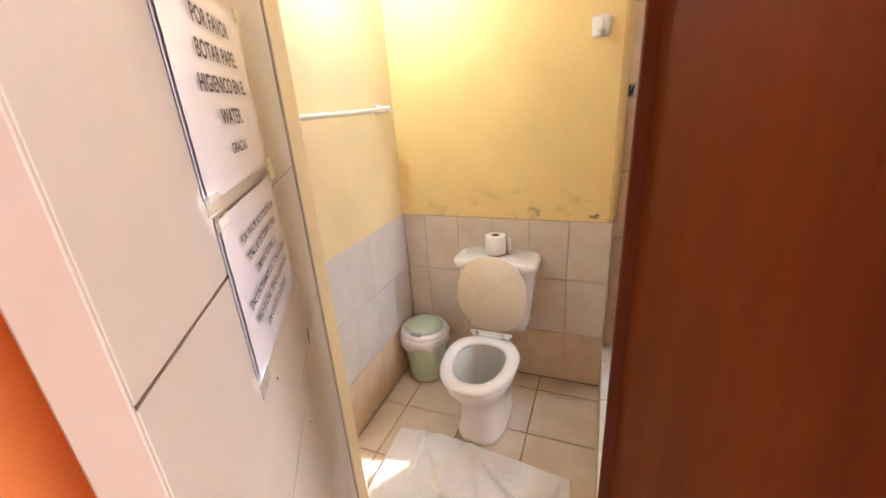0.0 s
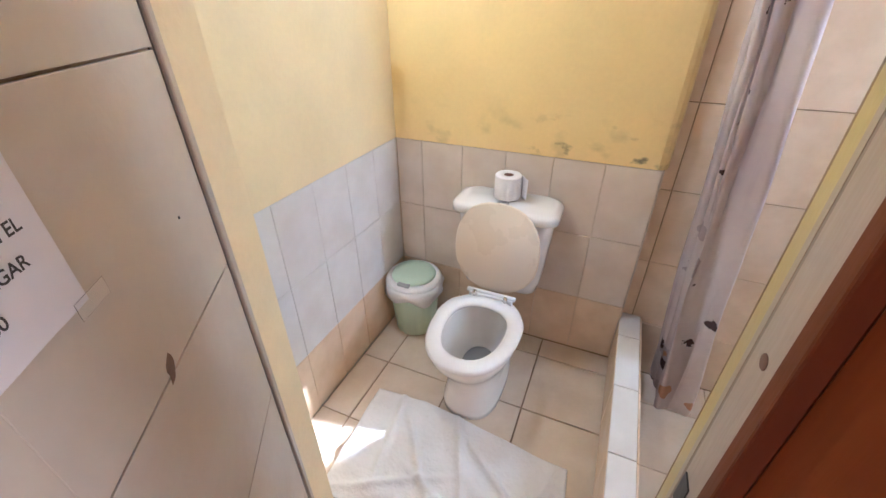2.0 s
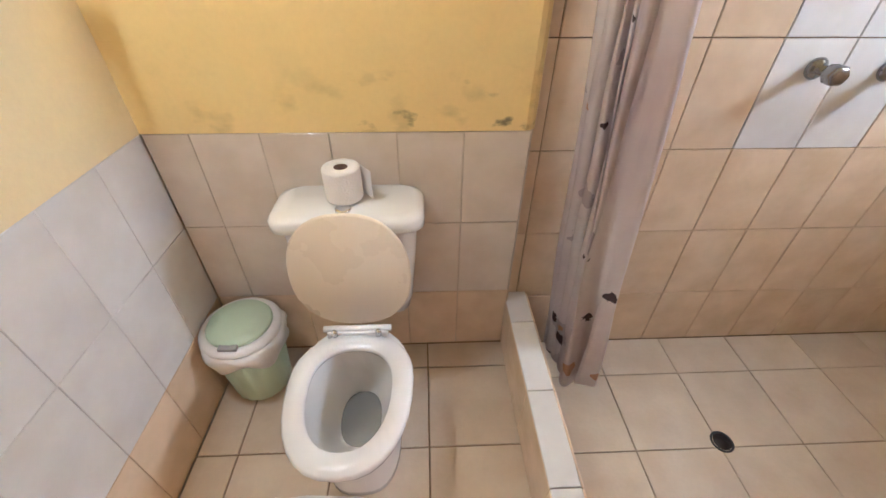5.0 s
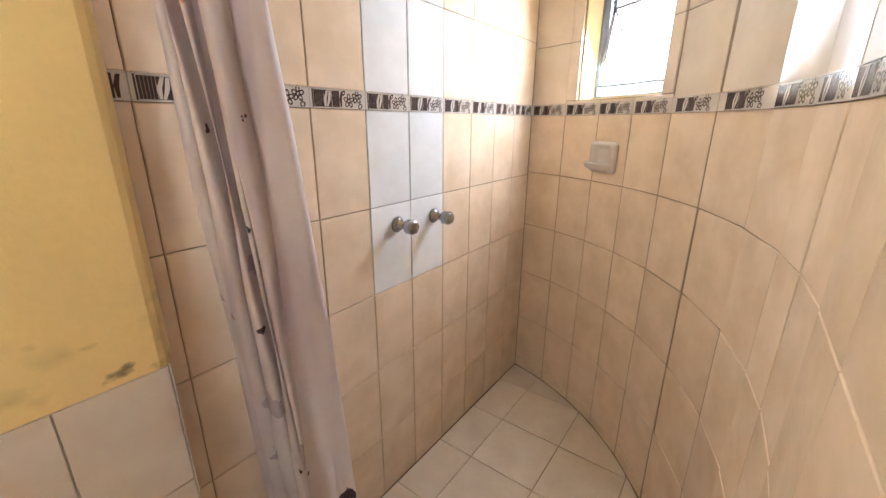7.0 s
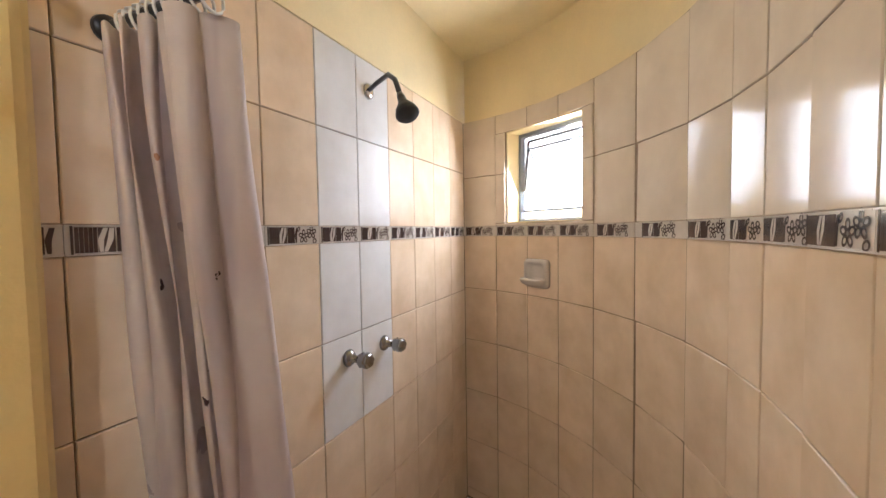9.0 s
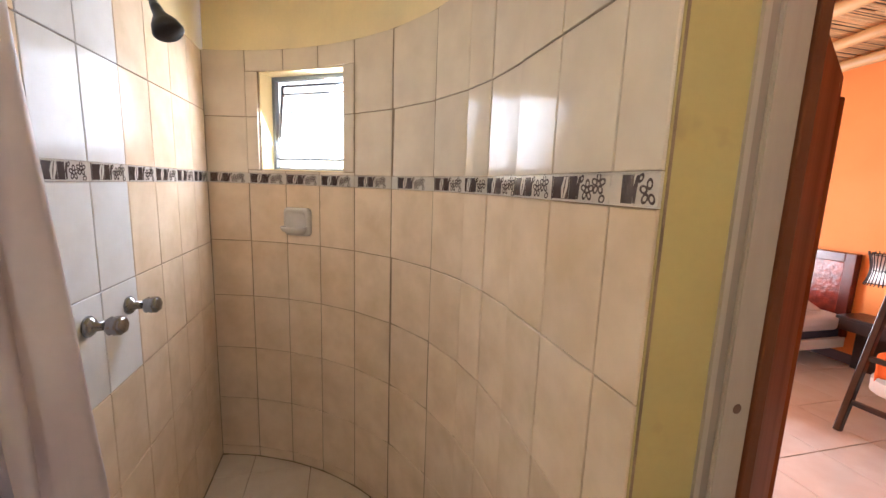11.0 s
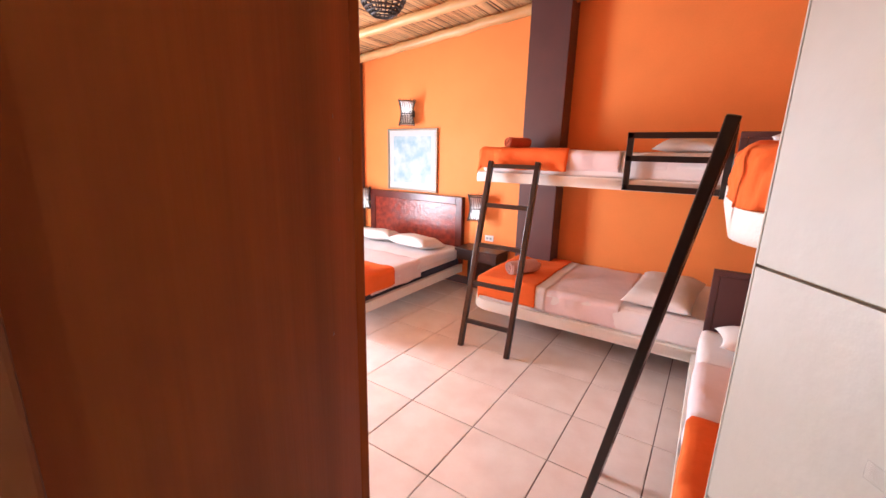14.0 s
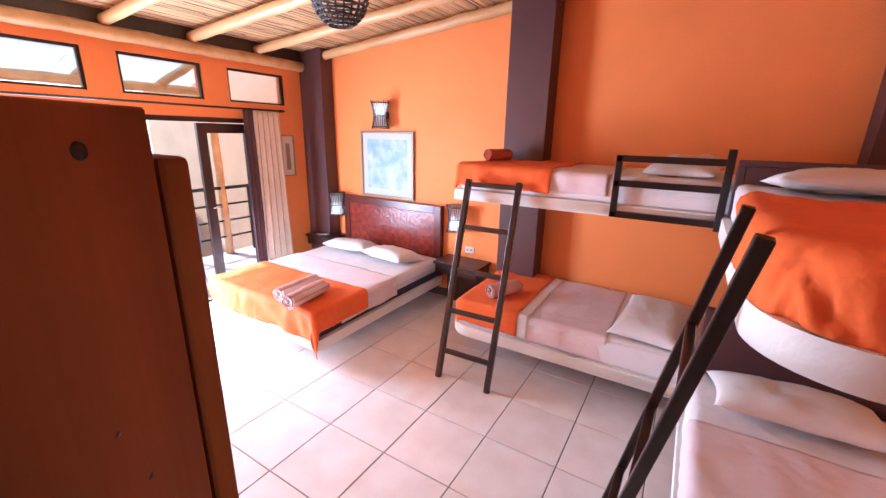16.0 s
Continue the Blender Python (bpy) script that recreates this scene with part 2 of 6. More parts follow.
def mark(m, color, scale, lo, hi, stretch=(1, 1, 1), axis_lo=None):
    """Adds stains or printed motifs of one colour to a material, where a noise runs high; axis_lo: (axis, from, to) keeps them to a strip."""
    nt = m.node_tree
    b = nt.nodes["Principled BSDF"]
    old = b.inputs["Base Color"].links[0].from_socket
    tc = nt.nodes.new("ShaderNodeTexCoord")
    mp = nt.nodes.new("ShaderNodeMapping")
    mp.inputs["Scale"].default_value = stretch
    nt.links.new(tc.outputs["Object"], mp.inputs[0])
    n = nt.nodes.new("ShaderNodeTexNoise")
    n.inputs["Scale"].default_value, n.inputs["Detail"].default_value = scale, 4
    nt.links.new(mp.outputs[0], n.inputs["Vector"])
    r = nt.nodes.new("ShaderNodeMapRange")
    r.inputs["From Min"].default_value, r.inputs["From Max"].default_value = lo, hi
    nt.links.new(n.outputs[0], r.inputs[0])
    fac = r.outputs[0]
    for axis, a, c in axis_lo or ():
        sep = nt.nodes.new("ShaderNodeSeparateXYZ")
        nt.links.new(tc.outputs["Object"], sep.inputs[0])
        k = nt.nodes.new("ShaderNodeMapRange")
        k.inputs["From Min"].default_value, k.inputs["From Max"].default_value = a, c
        nt.links.new(sep.outputs[axis], k.inputs[0])
        mul = nt.nodes.new("ShaderNodeMath")
        mul.operation = "MULTIPLY"
        nt.links.new(fac, mul.inputs[0])
        nt.links.new(k.outputs[0], mul.inputs[1])
        fac = mul.outputs[0]
    mix = nt.nodes.new("ShaderNodeMix")
    mix.data_type = "RGBA"
    mix.inputs[7].default_value = (*color, 1)
    nt.links.new(fac, mix.inputs[0])
    nt.links.new(old, mix.inputs[6])
    nt.links.new(mix.outputs[2], b.inputs["Base Color"])


mark(YELLOW, (0.50, 0.40, 0.18), 6.0, 0.54, 0.72, (1, 1, 1.4), [(2, 1.22, 1.0)])
mark(YELLOW, (0.24, 0.19, 0.10), 9.0, 0.60, 0.68, (1, 1, 1.8), [(2, 1.18, 1.02), (0, -0.55, -0.25)])
mark(TOWEL_STRIPE, (0.82, 0.72, 0.70), 16.0, 0.47, 0.52, (0.05, 1.6, 1.6))
# pale yellow darkened to olive for the wall end's shade; the smudges are dirt
WALL_END = material("smudged_shaded_yellow_paint", (0.47, 0.37, 0.14), 0.45, 4.0, 0.08, 0.1, 70)
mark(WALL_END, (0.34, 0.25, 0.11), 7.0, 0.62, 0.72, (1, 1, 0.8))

# ---------------------------------------------------------------- mesh helpers


def mesh_of(name, bm, mats, smooth=False):
    me = bpy.data.meshes.new(name)
    bm.normal_update()
    bm.to_mesh(me)
    bm.free()
    for m in mats if isinstance(mats, (list, tuple)) else [mats]:
        me.materials.append(m)
    if smooth:
        for p in me.polygons:
            p.use_smooth = True
    return me


def part(name, bm, mats, parent=None, label="", smooth=False, at=None):
    ob = new(name, mesh_of(name, bm, mats, smooth))
    if parent is not None:
        ob.parent = parent
    if at is not None:
        ob.matrix_basis = at
    if label:
        ob["label"] = label
    return ob


def empty(name, m=None, **tags):
    ob = new(name)
    ob.empty_display_size = 0.1
    if m is not None:
        ob.matrix_basis = m
    return tagged(ob, **tags)


def box(bm, x0, x1, y0, y1, z0, z1, bevel=0.0, mat=0):
    vs = [bm.verts.new((x, y, z)) for z in (z0, z1) for y in (y0, y1) for x in (x0, x1)]
    fs = [bm.faces.new([vs[i] for i in q]) for q in
          ((0, 2, 3, 1), (4, 5, 7, 6), (0, 1, 5, 4), (2, 6, 7, 3), (0, 4, 6, 2), (1, 3, 7, 5))]
    for f in fs:
        f.material_index = mat
    if bevel:
        es = list({e for f in fs for e in f.edges})
        r = bmesh.ops.bevel(bm, geom=es, offset=bevel, segments=2, profile=0.5, affect="EDGES")
        for f in r["faces"]:
            f.material_index = mat
    return bm


def cuboid(*a, **k):
    return box(bmesh.new(), *a, **k)


def prism(bm, pts, z0, z1, mat=0):
    """Upright block on a plan outline given anticlockwise."""
    lo = [bm.verts.new((x, y, z0)) for x, y in pts]
    hi = [bm.verts.new((x, y, z1)) for x, y in pts]
    n = len(pts)
    fs = [bm.faces.new(lo[::-1]), bm.faces.new(hi)]
    fs += [bm.faces.new((lo[i], lo[(i + 1) % n], hi[(i + 1) % n], hi[i])) for i in range(n)]
    for f in fs:
        f.material_index = mat
    return bm


def tube(bm, pts, radius, sides=10, mat=0, cap=True):
    """Round bar along points; radius: one, or one for each point."""
    pts = [Vector(p) for p in pts]
    rs = radius if isinstance(radius, (list, tuple)) else [radius] * len(pts)
    rings = []
    for i, p in enumerate(pts):
        d = (pts[min(i + 1, len(pts) - 1)] - pts[max(i - 1, 0)]).normalized()
        u = d.cross(Vector((0, 0, 1)) if abs(d.z) < 0.9 else Vector((1, 0, 0))).normalized()
        v = d.cross(u)
        rings.append([bm.verts.new(p + rs[i] * (math.cos(a) * u + math.sin(a) * v))
                      for a in (2 * math.pi * k / sides for k in range(sides))])
    for a, b in zip(rings, rings[1:]):
        for k in range(sides):
            f = bm.faces.new((a[k], a[(k + 1) % sides], b[(k + 1) % sides], b[k]))
            f.material_index, f.smooth = mat, True
    if cap:
        bm.faces.new(rings[0][::-1]).material_index = mat
        bm.faces.new(rings[-1]).material_index = mat
    return bm


def lathe(bm, profile, sides=32, sx=1.0, sy=1.0, mat=0, centre=(0, 0)):
    """Turned shape from (radius, z) pairs."""
    rings = []
    for r, z in profile:
        rings.append([bm.verts.new((centre[0] + sx * r * math.cos(2 * math.pi * k / sides),
                                    centre[1] + sy * r * math.sin(2 * math.pi * k / sides), z)) for k in range(sides)])
    for a, b in zip(rings, rings[1:]):
        for k in range(sides):
            f = bm.faces.new((a[k], a[(k + 1) % sides], b[(k + 1) % sides], b[k]))
            f.material_index, f.smooth = mat, True
    for ring, flip in ((rings[0], True), (rings[-1], False)):
        if profile[0 if flip else -1][0] > 1e-5:
            f = bm.faces.new(ring[::-1] if flip else ring)
            f.material_index = mat
    return bm


def loft(bm, sections, mat=0, caps=(True, True)):
    """Skin over closed loops of equal length."""
    rings = [[bm.verts.new(p) for p in s] for s in sections]
    n = len(rings[0])
    for a, b in zip(rings, rings[1:]):
        for k in range(n):
            f = bm.faces.new((a[k], a[(k + 1) % n], b[(k + 1) % n], b[k]))
            f.material_index, f.smooth = mat, True
    if caps[0]:
        bm.faces.new(rings[0][::-1]).material_index = mat
    if caps[1]:
        bm.faces.new(rings[-1]).material_index = mat
    return bm


def rounded(x0, x1, y0, y1, r, n=10):
    """Anticlockwise outline of a rectangle; r: one radius, or four (x1y1, x0y1, x0y0, x1y0)."""
    rs = r if isinstance(r, (list, tuple)) else [r] * 4
    out = []
    for (cx, cy, a0), q in zip(((x1, y1, 0), (x0, y1, 90), (x0, y0, 180), (x1, y0, 270)), rs):
        sx, sy = (-1 if cx == x1 else 1), (-1 if cy == y1 else 1)
        if q < 1e-4:
            out.append((cx, cy))
            continue
        for k in range(n + 1):
            a = radians(a0 + 90 * k / n)
            out.append((cx + sx * q + q * math.cos(a), cy + sy * q + q * math.sin(a)))
    return out


TILE_MESHES = {}


def tile(parent, w, h, m, mat, thick=0.007, gap=0.0035, name="tile"):
    """One glazed tile: w by h in its own xy plane, face along its +z; its centre and turn are given by m."""
    key = (round(w, 3), round(h, 3), mat.name, thick, gap)
    if key not in TILE_MESHES:
        bm = bmesh.new()
        a, b, e = w / 2 - gap / 2, h / 2 - gap / 2, 0.0018
        rings = []
        for inset, z in ((0, 0), (0, thick - e), (e, thick)):
            rings.append([bm.verts.new((sx * (a - inset), sy * (b - inset), z)) for sx, sy in ((-1, -1), (1, -1), (1, 1), (-1, 1))])
        for p, q in zip(rings, rings[1:]):
            for k in range(4):
                bm.faces.new((p[k], p[(k + 1) % 4], q[(k + 1) % 4], q[k]))
        bm.faces.new(rings[-1])
        TILE_MESHES[key] = mesh_of(name, bm, mat)
    ob = new(name, TILE_MESHES[key])
    ob.parent = parent
    jit = [random.uniform(-0.12, 0.12) for _ in range(2)]
    ob.matrix_basis = m @ pose(0, 0, random.uniform(-0.0004, 0.0006), jit[0], jit[1], 0)
    return ob


def cuts(a, b, origin, step):
    """Edges of pieces between a and b on a grid."""
    k = math.floor((a - origin) / step) + 1
    out = [a]
    while origin + k * step < b - 0.004:
        if origin + k * step > a + 0.004:
            out.append(origin + k * step)
        k += 1
    return out + [b]


def structure(name, bm, mats, label=""):
    return tagged(part(name, bm, mats), kind="structure", label=label)


# ---------------------------------------------------------------- plan
BATH_TOP = 2.62
SHOWER_FLOOR = -0.09
ROW0 = 1.56                      # foot of the patterned band
BAND = 0.055
TILE_TOP = 2.245
ROWS_LOW = [SHOWER_FLOOR, 0.22, 0.555, 0.89, 1.225, 1.56]
ROWS_HIGH = [1.615, 1.94, TILE_TOP]
CURVE_LOW = [SHOWER_FLOOR, -0.03, 0.285, 0.605, 0.92, 1.24, 1.56]
CURVE_HIGH = [1.615, 1.91, TILE_TOP]
CURVE_JOINTS = [-0.010, 0.221, 0.442, 0.655, 0.888, 1.143, 1.437, 1.66, 1.818, 2.008, 2.21, 2.42]
C, R = Vector((0.65, 2.354)), 1.47
A_END = math.asin((2.052 - C.y) / R)
ARC = R * (A_END + math.pi / 2)
WIN = (0.29, 0.815, 1.632, 2.14)  # from the corner, along the curved wall; foot and head


def curve_at(s, out=0.0):
    """Place and inward normal on the curved wall, s metres from its corner with the back wall."""
    if s <= ARC:
        a = A_END - s / R
        d = Vector((math.cos(a), math.sin(a)))
        return C + d * (R + out), -d
    return Vector((C.x - (s - ARC), C.y - R - out)), Vector((0, 1))


def on_curve(s, z, out=0.0):
    p, n = curve_at(s, out)
    t = Vector((0, 0, 1)).cross(Vector((n.x, n.y, 0)))
    m = Matrix((( t.x, 0, n.x, p.x), (t.y, 0, n.y, p.y), (0, 1, 0, z), (0, 0, 0, 1)))
    return m


CURVE_END = ARC + C.x - 0.117

# bathroom walls
bm = bmesh.new()
box(bm, -1.25, 2.45, 2.067, 2.25, -0.3, 3.0)
wall_bath_back = structure("wall_bath_back", bm, GROUT, "tiled back wall of the shower with brown grout")
bm = bmesh.new()
prism(bm, [(-1.05, 2.0), (0.080, 2.0), (0.096, 2.006), (0.110, 2.020), (0.116, 2.036), (0.116, 2.067), (-1.05, 2.067)], 0.985, BATH_TOP)
plaster = structure("wall_toilet_plaster", bm, YELLOW, "yellow painted plaster wall above the toilet, stained near its foot")
bm = bmesh.new()
box(bm, -1.05, 0.104, 2.008, 2.067, 0.0, 0.983)
wall_toilet_dado = structure("wall_toilet_dado", bm, GROUT_PALE, "tiled lower wall behind the toilet")
bm = bmesh.new()
box(bm, 0.1, 2.4, 2.06, 2.066, TILE_TOP + 0.002, BATH_TOP)
structure("wall_shower_top", bm, CREAM_PAINT, "pale yellow painted wall above the shower tiles")
bm = bmesh.new()
box(bm, -1.25, -1.05, 0.67, 2.067, 0.985, 3.0)
box(bm, -1.25, -1.058, 0.67, 2.067, -0.3, 0.985, mat=1)
wall_bath_left = structure("wall_bath_left", bm, [CREAM_PAINT, GROUT_PALE], "pale yellow wall over a tiled dado")

# front wall, either side of the door, and over it
bm = bmesh.new()
prism(bm, [(-1.05, 0.672), (-0.72, 0.672), (-0.70, 0.77), (-0.728, 0.865), (-1.05, 0.865)], 0.0, BATH_TOP)
box(bm, -0.70, 0.11, 0.685, 0.865, 2.07, BATH_TOP)
structure("wall_bath_front", bm, CREAM_PAINT, "pale yellow wall beside and over the bathroom door")
bm = bmesh.new()
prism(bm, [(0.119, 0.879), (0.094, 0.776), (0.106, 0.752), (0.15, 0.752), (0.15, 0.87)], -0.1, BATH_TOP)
wall_end = structure("wall_shower_end", bm, WALL_END, "pale yellow end of the shower wall, darkened for shade, with two smudges")

# curved shower wall with its window opening
bm = bmesh.new()
edges = sorted(set([round(k * 0.1011, 4) for k in range(27) if k * 0.1011 < CURVE_END] + [WIN[0], WIN[1], round(CURVE_END, 4)]))


def curved_block(bm, s0, s1, z0, z1, mat=0):
    q = [curve_at(s0, 0.008)[0], curve_at(s1, 0.008)[0], curve_at(s1, 0.12)[0], curve_at(s0, 0.12)[0]]
    prism(bm, [(p.x, p.y) for p in q][::-1], z0, z1, mat)


for s0, s1 in zip(edges, edges[1:]):
    if s0 >= WIN[0] - 1e-4 and s1 <= WIN[1] + 1e-4:
        curved_block(bm, s0, s1, -0.3, WIN[2])
        curved_block(bm, s0, s1, WIN[3], TILE_TOP)
    else:
        curved_block(bm, s0, s1, -0.3, TILE_TOP)
    curved_block(bm, s0, s1, TILE_TOP, BATH_TOP + 0.3, 1)
bmesh.ops.remove_doubles(bm, verts=bm.verts, dist=1e-4)
wall_curve = structure("wall_shower_curve", bm, [GROUT, CREAM_PAINT], "curved tiled shower wall with a small window")

bm = bmesh.new()
box(bm, -1.25, 2.45, 0.5, 2.3, BATH_TOP, BATH_TOP + 0.12)
structure("ceiling_bath", bm, CREAM_PAINT, "pale yellow bathroom ceiling")

# bathroom floor, shower tray, kerb
bm = bmesh.new()
box(bm, -1.05, 0.11, 0.66, 2.01, -0.2, -0.007)
floor_bath = structure("floor_bath", bm, GROUT, "beige tiled bathroom floor")
bm = bmesh.new()
pts = [curve_at(s, 0.01)[0] for s in np.linspace(0, CURVE_END, 30)]
prism(bm, [(0.15, 2.07), (0.15, 0.87)] + [(p.x, p.y) for p in pts][::-1] + [], -0.3, SHOWER_FLOOR - 0.007)
floor_shower = structure("floor_shower", bm, GROUT, "beige tiled shower floor with a round drain")
bm = bmesh.new()
box(bm, 0.105, 0.19, 0.88, 2.067, -0.2, 0.248)
kerb = structure("shower_kerb", bm, GROUT, "tiled kerb between toilet and shower")

# patterned band: one period of pale strip with dark bars, leaves and flower outlines
BAND_MESH = {}


def band_mesh(w):
    key = round(w, 3)
    if key in BAND_MESH:
        return BAND_MESH[key]
    bm = bmesh.new()
    a, b = w / 2 - 0.0008, BAND / 2 - 0.001
    box(bm, -a, a, -b, b, 0, 0.008)

    def bar(x0, x1, y0, y1):
        if x1 <= a and x0 >= -a:
            box(bm, x0, x1, y0, y1, 0.0078, 0.0088, mat=1)

    def ring(cx, cy, rx, ry, turn, wd=0.0036, n=10):
        if abs(cx) + rx > a:
            return
        vo, vi = [], []
        for k in range(n):
            t = 2 * math.pi * k / n
            for lst, q in ((vo, 1.0), (vi, 1 - wd / min(rx, ry))):
                u, v = rx * q * math.cos(t), ry * q * math.sin(t)
                lst.append(bm.verts.new((cx + u * math.cos(turn) - v * math.sin(turn), cy + u * math.sin(turn) + v * math.cos(turn), 0.0090)))
        for k in range(n):
            bm.faces.new((vo[k], vo[(k + 1) % n], vi[(k + 1) % n], vi[k])).material_index = 1

    def leaf(x0, x1, lean, mat=1):
        if x0 < -a or x1 > a:
            return
        vs = [bm.verts.new((x, y, 0.0090)) for x, y in
              ((x0, -b + 0.004), (x0 + 0.006, -b + 0.004), ((x0 + x1) / 2 + 0.004 + lean, 0), (x1, b - 0.004), (x1 - 0.008, b - 0.004), ((x0 + x1) / 2 - 0.006 + lean, 0))]
        bm.faces.new(vs).material_index = 0 if mat == 2 else 1

    x = -0.101
    bar(x + 0.002, x + 0.006, -b, b)
    for k in range(5):                      # striped block
        bar(x + 0.008 + k * 0.007, x + 0.0141 + k * 0.007, -b + 0.003, b - 0.003)
    bar(x + 0.0435, x + 0.0715, -b + 0.003, b - 0.003)
    leaf(x + 0.045, x + 0.060, -0.004, 2)
    leaf(x + 0.052, x + 0.070, 0.003, 2)
    for k in range(4):
        bar(x + 0.074 + k * 0.007, x + 0.0802 + k * 0.007, -b + 0.003, b - 0.003)
    leaf(x + 0.104, x + 0.116, -0.003)
    for cx, cy, r, n in ((x + 0.138, -0.004, 0.0125, 5), (x + 0.172, 0.008, 0.0125, 5)):
        for k in range(n):
            t = 2 * math.pi * k / n + 0.3
            ring(cx + r * math.cos(t), cy + r * math.sin(t), 0.0098, 0.0072, t)
    ring(x + 0.185, -0.019, 0.010, 0.008, 0.4)
    ring(x + 0.118, 0.018, 0.009, 0.006, 1.0)
    box(bm, -a, a, b - 0.001, b + 0.0015, 0, 0.0115)
    box(bm, -a, a, -b - 0.0015, -b + 0.001, 0, 0.0115)
    BAND_MESH[key] = mesh_of("patterned_tile", bm, [BAND_PALE, BAND_DARK])
    return BAND_MESH[key]


def band_piece(parent, w, m):
    ob = new("patterned_tile", band_mesh(w))
    ob.parent, ob.matrix_basis = parent, m
    return ob


def outside(rect, hole):
    """Pieces of a rectangle (u0, u1, v0, v1) left when a hole is taken out."""
    u0, u1, v0, v1 = rect
    a0, a1, b0, b1 = hole
    if u1 <= a0 or u0 >= a1 or v1 <= b0 or v0 >= b1:
        return [rect]
    out = []
    if v0 < b0:
        out.append((u0, u1, v0, b0))
    if v1 > b1:
        out.append((u0, u1, b1, v1))
    v0, v1 = max(v0, b0), min(v1, b1)
    if u0 < a0:
        out.append((u0, a0, v0, v1))
    if u1 > a1:
        out.append((a1, u1, v0, v1))
    return [r for r in out if r[1] - r[0] > 0.012 and r[3] - r[2] > 0.012]


# window in the curved wall
win = empty("window_1", on_curve((WIN[0] + WIN[1]) / 2, (WIN[2] + WIN[3]) / 2), kind="structure",
            label="small bathroom window with a grey metal frame and a tilted pane")
W2, H2 = (WIN[1] - WIN[0]) / 2, (WIN[3] - WIN[2]) / 2
bm = bmesh.new()
for a in ((-W2, -W2 + 0.006, -H2, H2), (W2 - 0.006, W2, -H2, H2), (-W2, W2, -H2, -H2 + 0.006), (-W2, W2, H2 - 0.006, H2)):
    box(bm, a[0], a[1], a[2], a[3], -0.115, 0.006)
part("reveal", bm, CREAM_PAINT, win, "pale painted window reveal")
bm = bmesh.new()
i = 0.007
for a in ((-W2 + i, -W2 + i + 0.02, -H2 + i, H2 - i), (W2 - i - 0.015, W2 - i, -H2 + i, H2 - i), (-W2 + i + 0.02, W2 - i - 0.015, -H2 + i, -H2 + i + 0.015), (-W2 + i + 0.02, W2 - i - 0.015, H2 - i - 0.022, H2 - i)):
    box(bm, a[0], a[1], a[2], a[3], -0.112, -0.078, 0.003)
part("window_frame", bm, WINDOW_METAL, win, "grey metal window frame")
bm = bmesh.new()
box(bm, -W2 + 0.045, W2 - 0.045, -0.40, 0.0, -0.003, 0.003)
pane = part("pane", bm, GLASS, win, at=pose(0, H2 - 0.04, -0.125, -7, 0, 0))
pane.visible_shadow = False
bm = bmesh.new()
for a in ((-W2 + 0.037, -W2 + 0.050, -0.41, 0.0), (W2 - 0.050, W2 - 0.037, -0.41, 0.0), (-W2 + 0.050, W2 - 0.050, -0.412, -0.40), (-W2 + 0.050, W2 - 0.050, -0.012, 0.0), (-W2 + 0.050, W2 - 0.050, -0.055, -0.046)):
    box(bm, *a, -0.008, 0.008, 0.002)
part("sash", bm, WINDOW_METAL, win, at=pose(0, H2 - 0.04, -0.125, -7, 0, 0))
bm = bmesh.new()
tube(bm, [(-W2 + 0.05, H2 - 0.06, -0.10), (-W2 + 0.14, -0.02, -0.135), (-W2 + 0.19, -H2 + 0.06, -0.16)], 0.004)
part("stay", bm, WINDOW_METAL, win)

# ---------------------------------------------------------------- bathroom door
D_HINGE, D_FREE = Vector((-0.672, 0.743)), Vector((-0.232, 0.070))
door = empty("door_1", pose(D_HINGE.x, D_HINGE.y, 0, 0, 0, 123.9), kind="structure",
             label="cream painted bathroom door standing half open with notices on it")
LEAF_W, LEAF_T, LEAF_H = 0.815, 0.038, 2.03
bm = bmesh.new()
box(bm, -LEAF_W, -0.004, 0.006, LEAF_T, 0.012, LEAF_H)
part("core", bm, GROUT, door)
part("edge_strip", cuboid(-LEAF_W - 0.004, -LEAF_W - 0.0004, 0.0, LEAF_T, 0.012, LEAF_H, bevel=0.001), LEAF_PAINT, door)
part("back_panel", cuboid(-LEAF_W, -0.004, LEAF_T + 0.0003, LEAF_T + 0.004, 0.012, LEAF_H, bevel=0.001), LEAF_PAINT, door)
for x0, x1, heights in ((-0.42, -0.004, (0.012, 0.40, 0.80, 1.14, 1.48, 1.84, LEAF_H)), (-LEAF_W, -0.42, (0.012, 0.40, 0.76, 1.095, 1.445, 1.80, LEAF_H))):
    for z0, z1 in zip(heights, heights[1:]):
        bm = bmesh.new()
        box(bm, x0 + (0.0004 if x0 < -0.5 else 0), x1, 0.0, 0.0062, z0 + 0.0018, z1 - 0.0018, 0.0008)
        part("board", bm, LEAF_PAINT, door)
bm = bmesh.new()
lathe(bm, [(0.0, 0.0), (0.033, 0.0), (0.034, 0.004), (0.026, 0.012), (0.012, 0.014), (0.011, 0.040), (0.020, 0.046), (0.027, 0.058), (0.027, 0.070), (0.020, 0.080), (0.0, 0.083)], 24)
part("knob", bm, CHROME, door, "round chrome door knob", at=pose(-0.742, 0.0, 1.005, 90, 0, 0))
bm = bmesh.new()
box(bm, -0.0125, 0.0125, -0.001, 0.001, -0.05, 0.05)
part("latch_plate", bm, CHROME, door, at=pose(-LEAF_W - 0.0046, 0.019, 1.005, 0, 0, 90))
bm = bmesh.new()
rng = random.Random(4)
n = 9
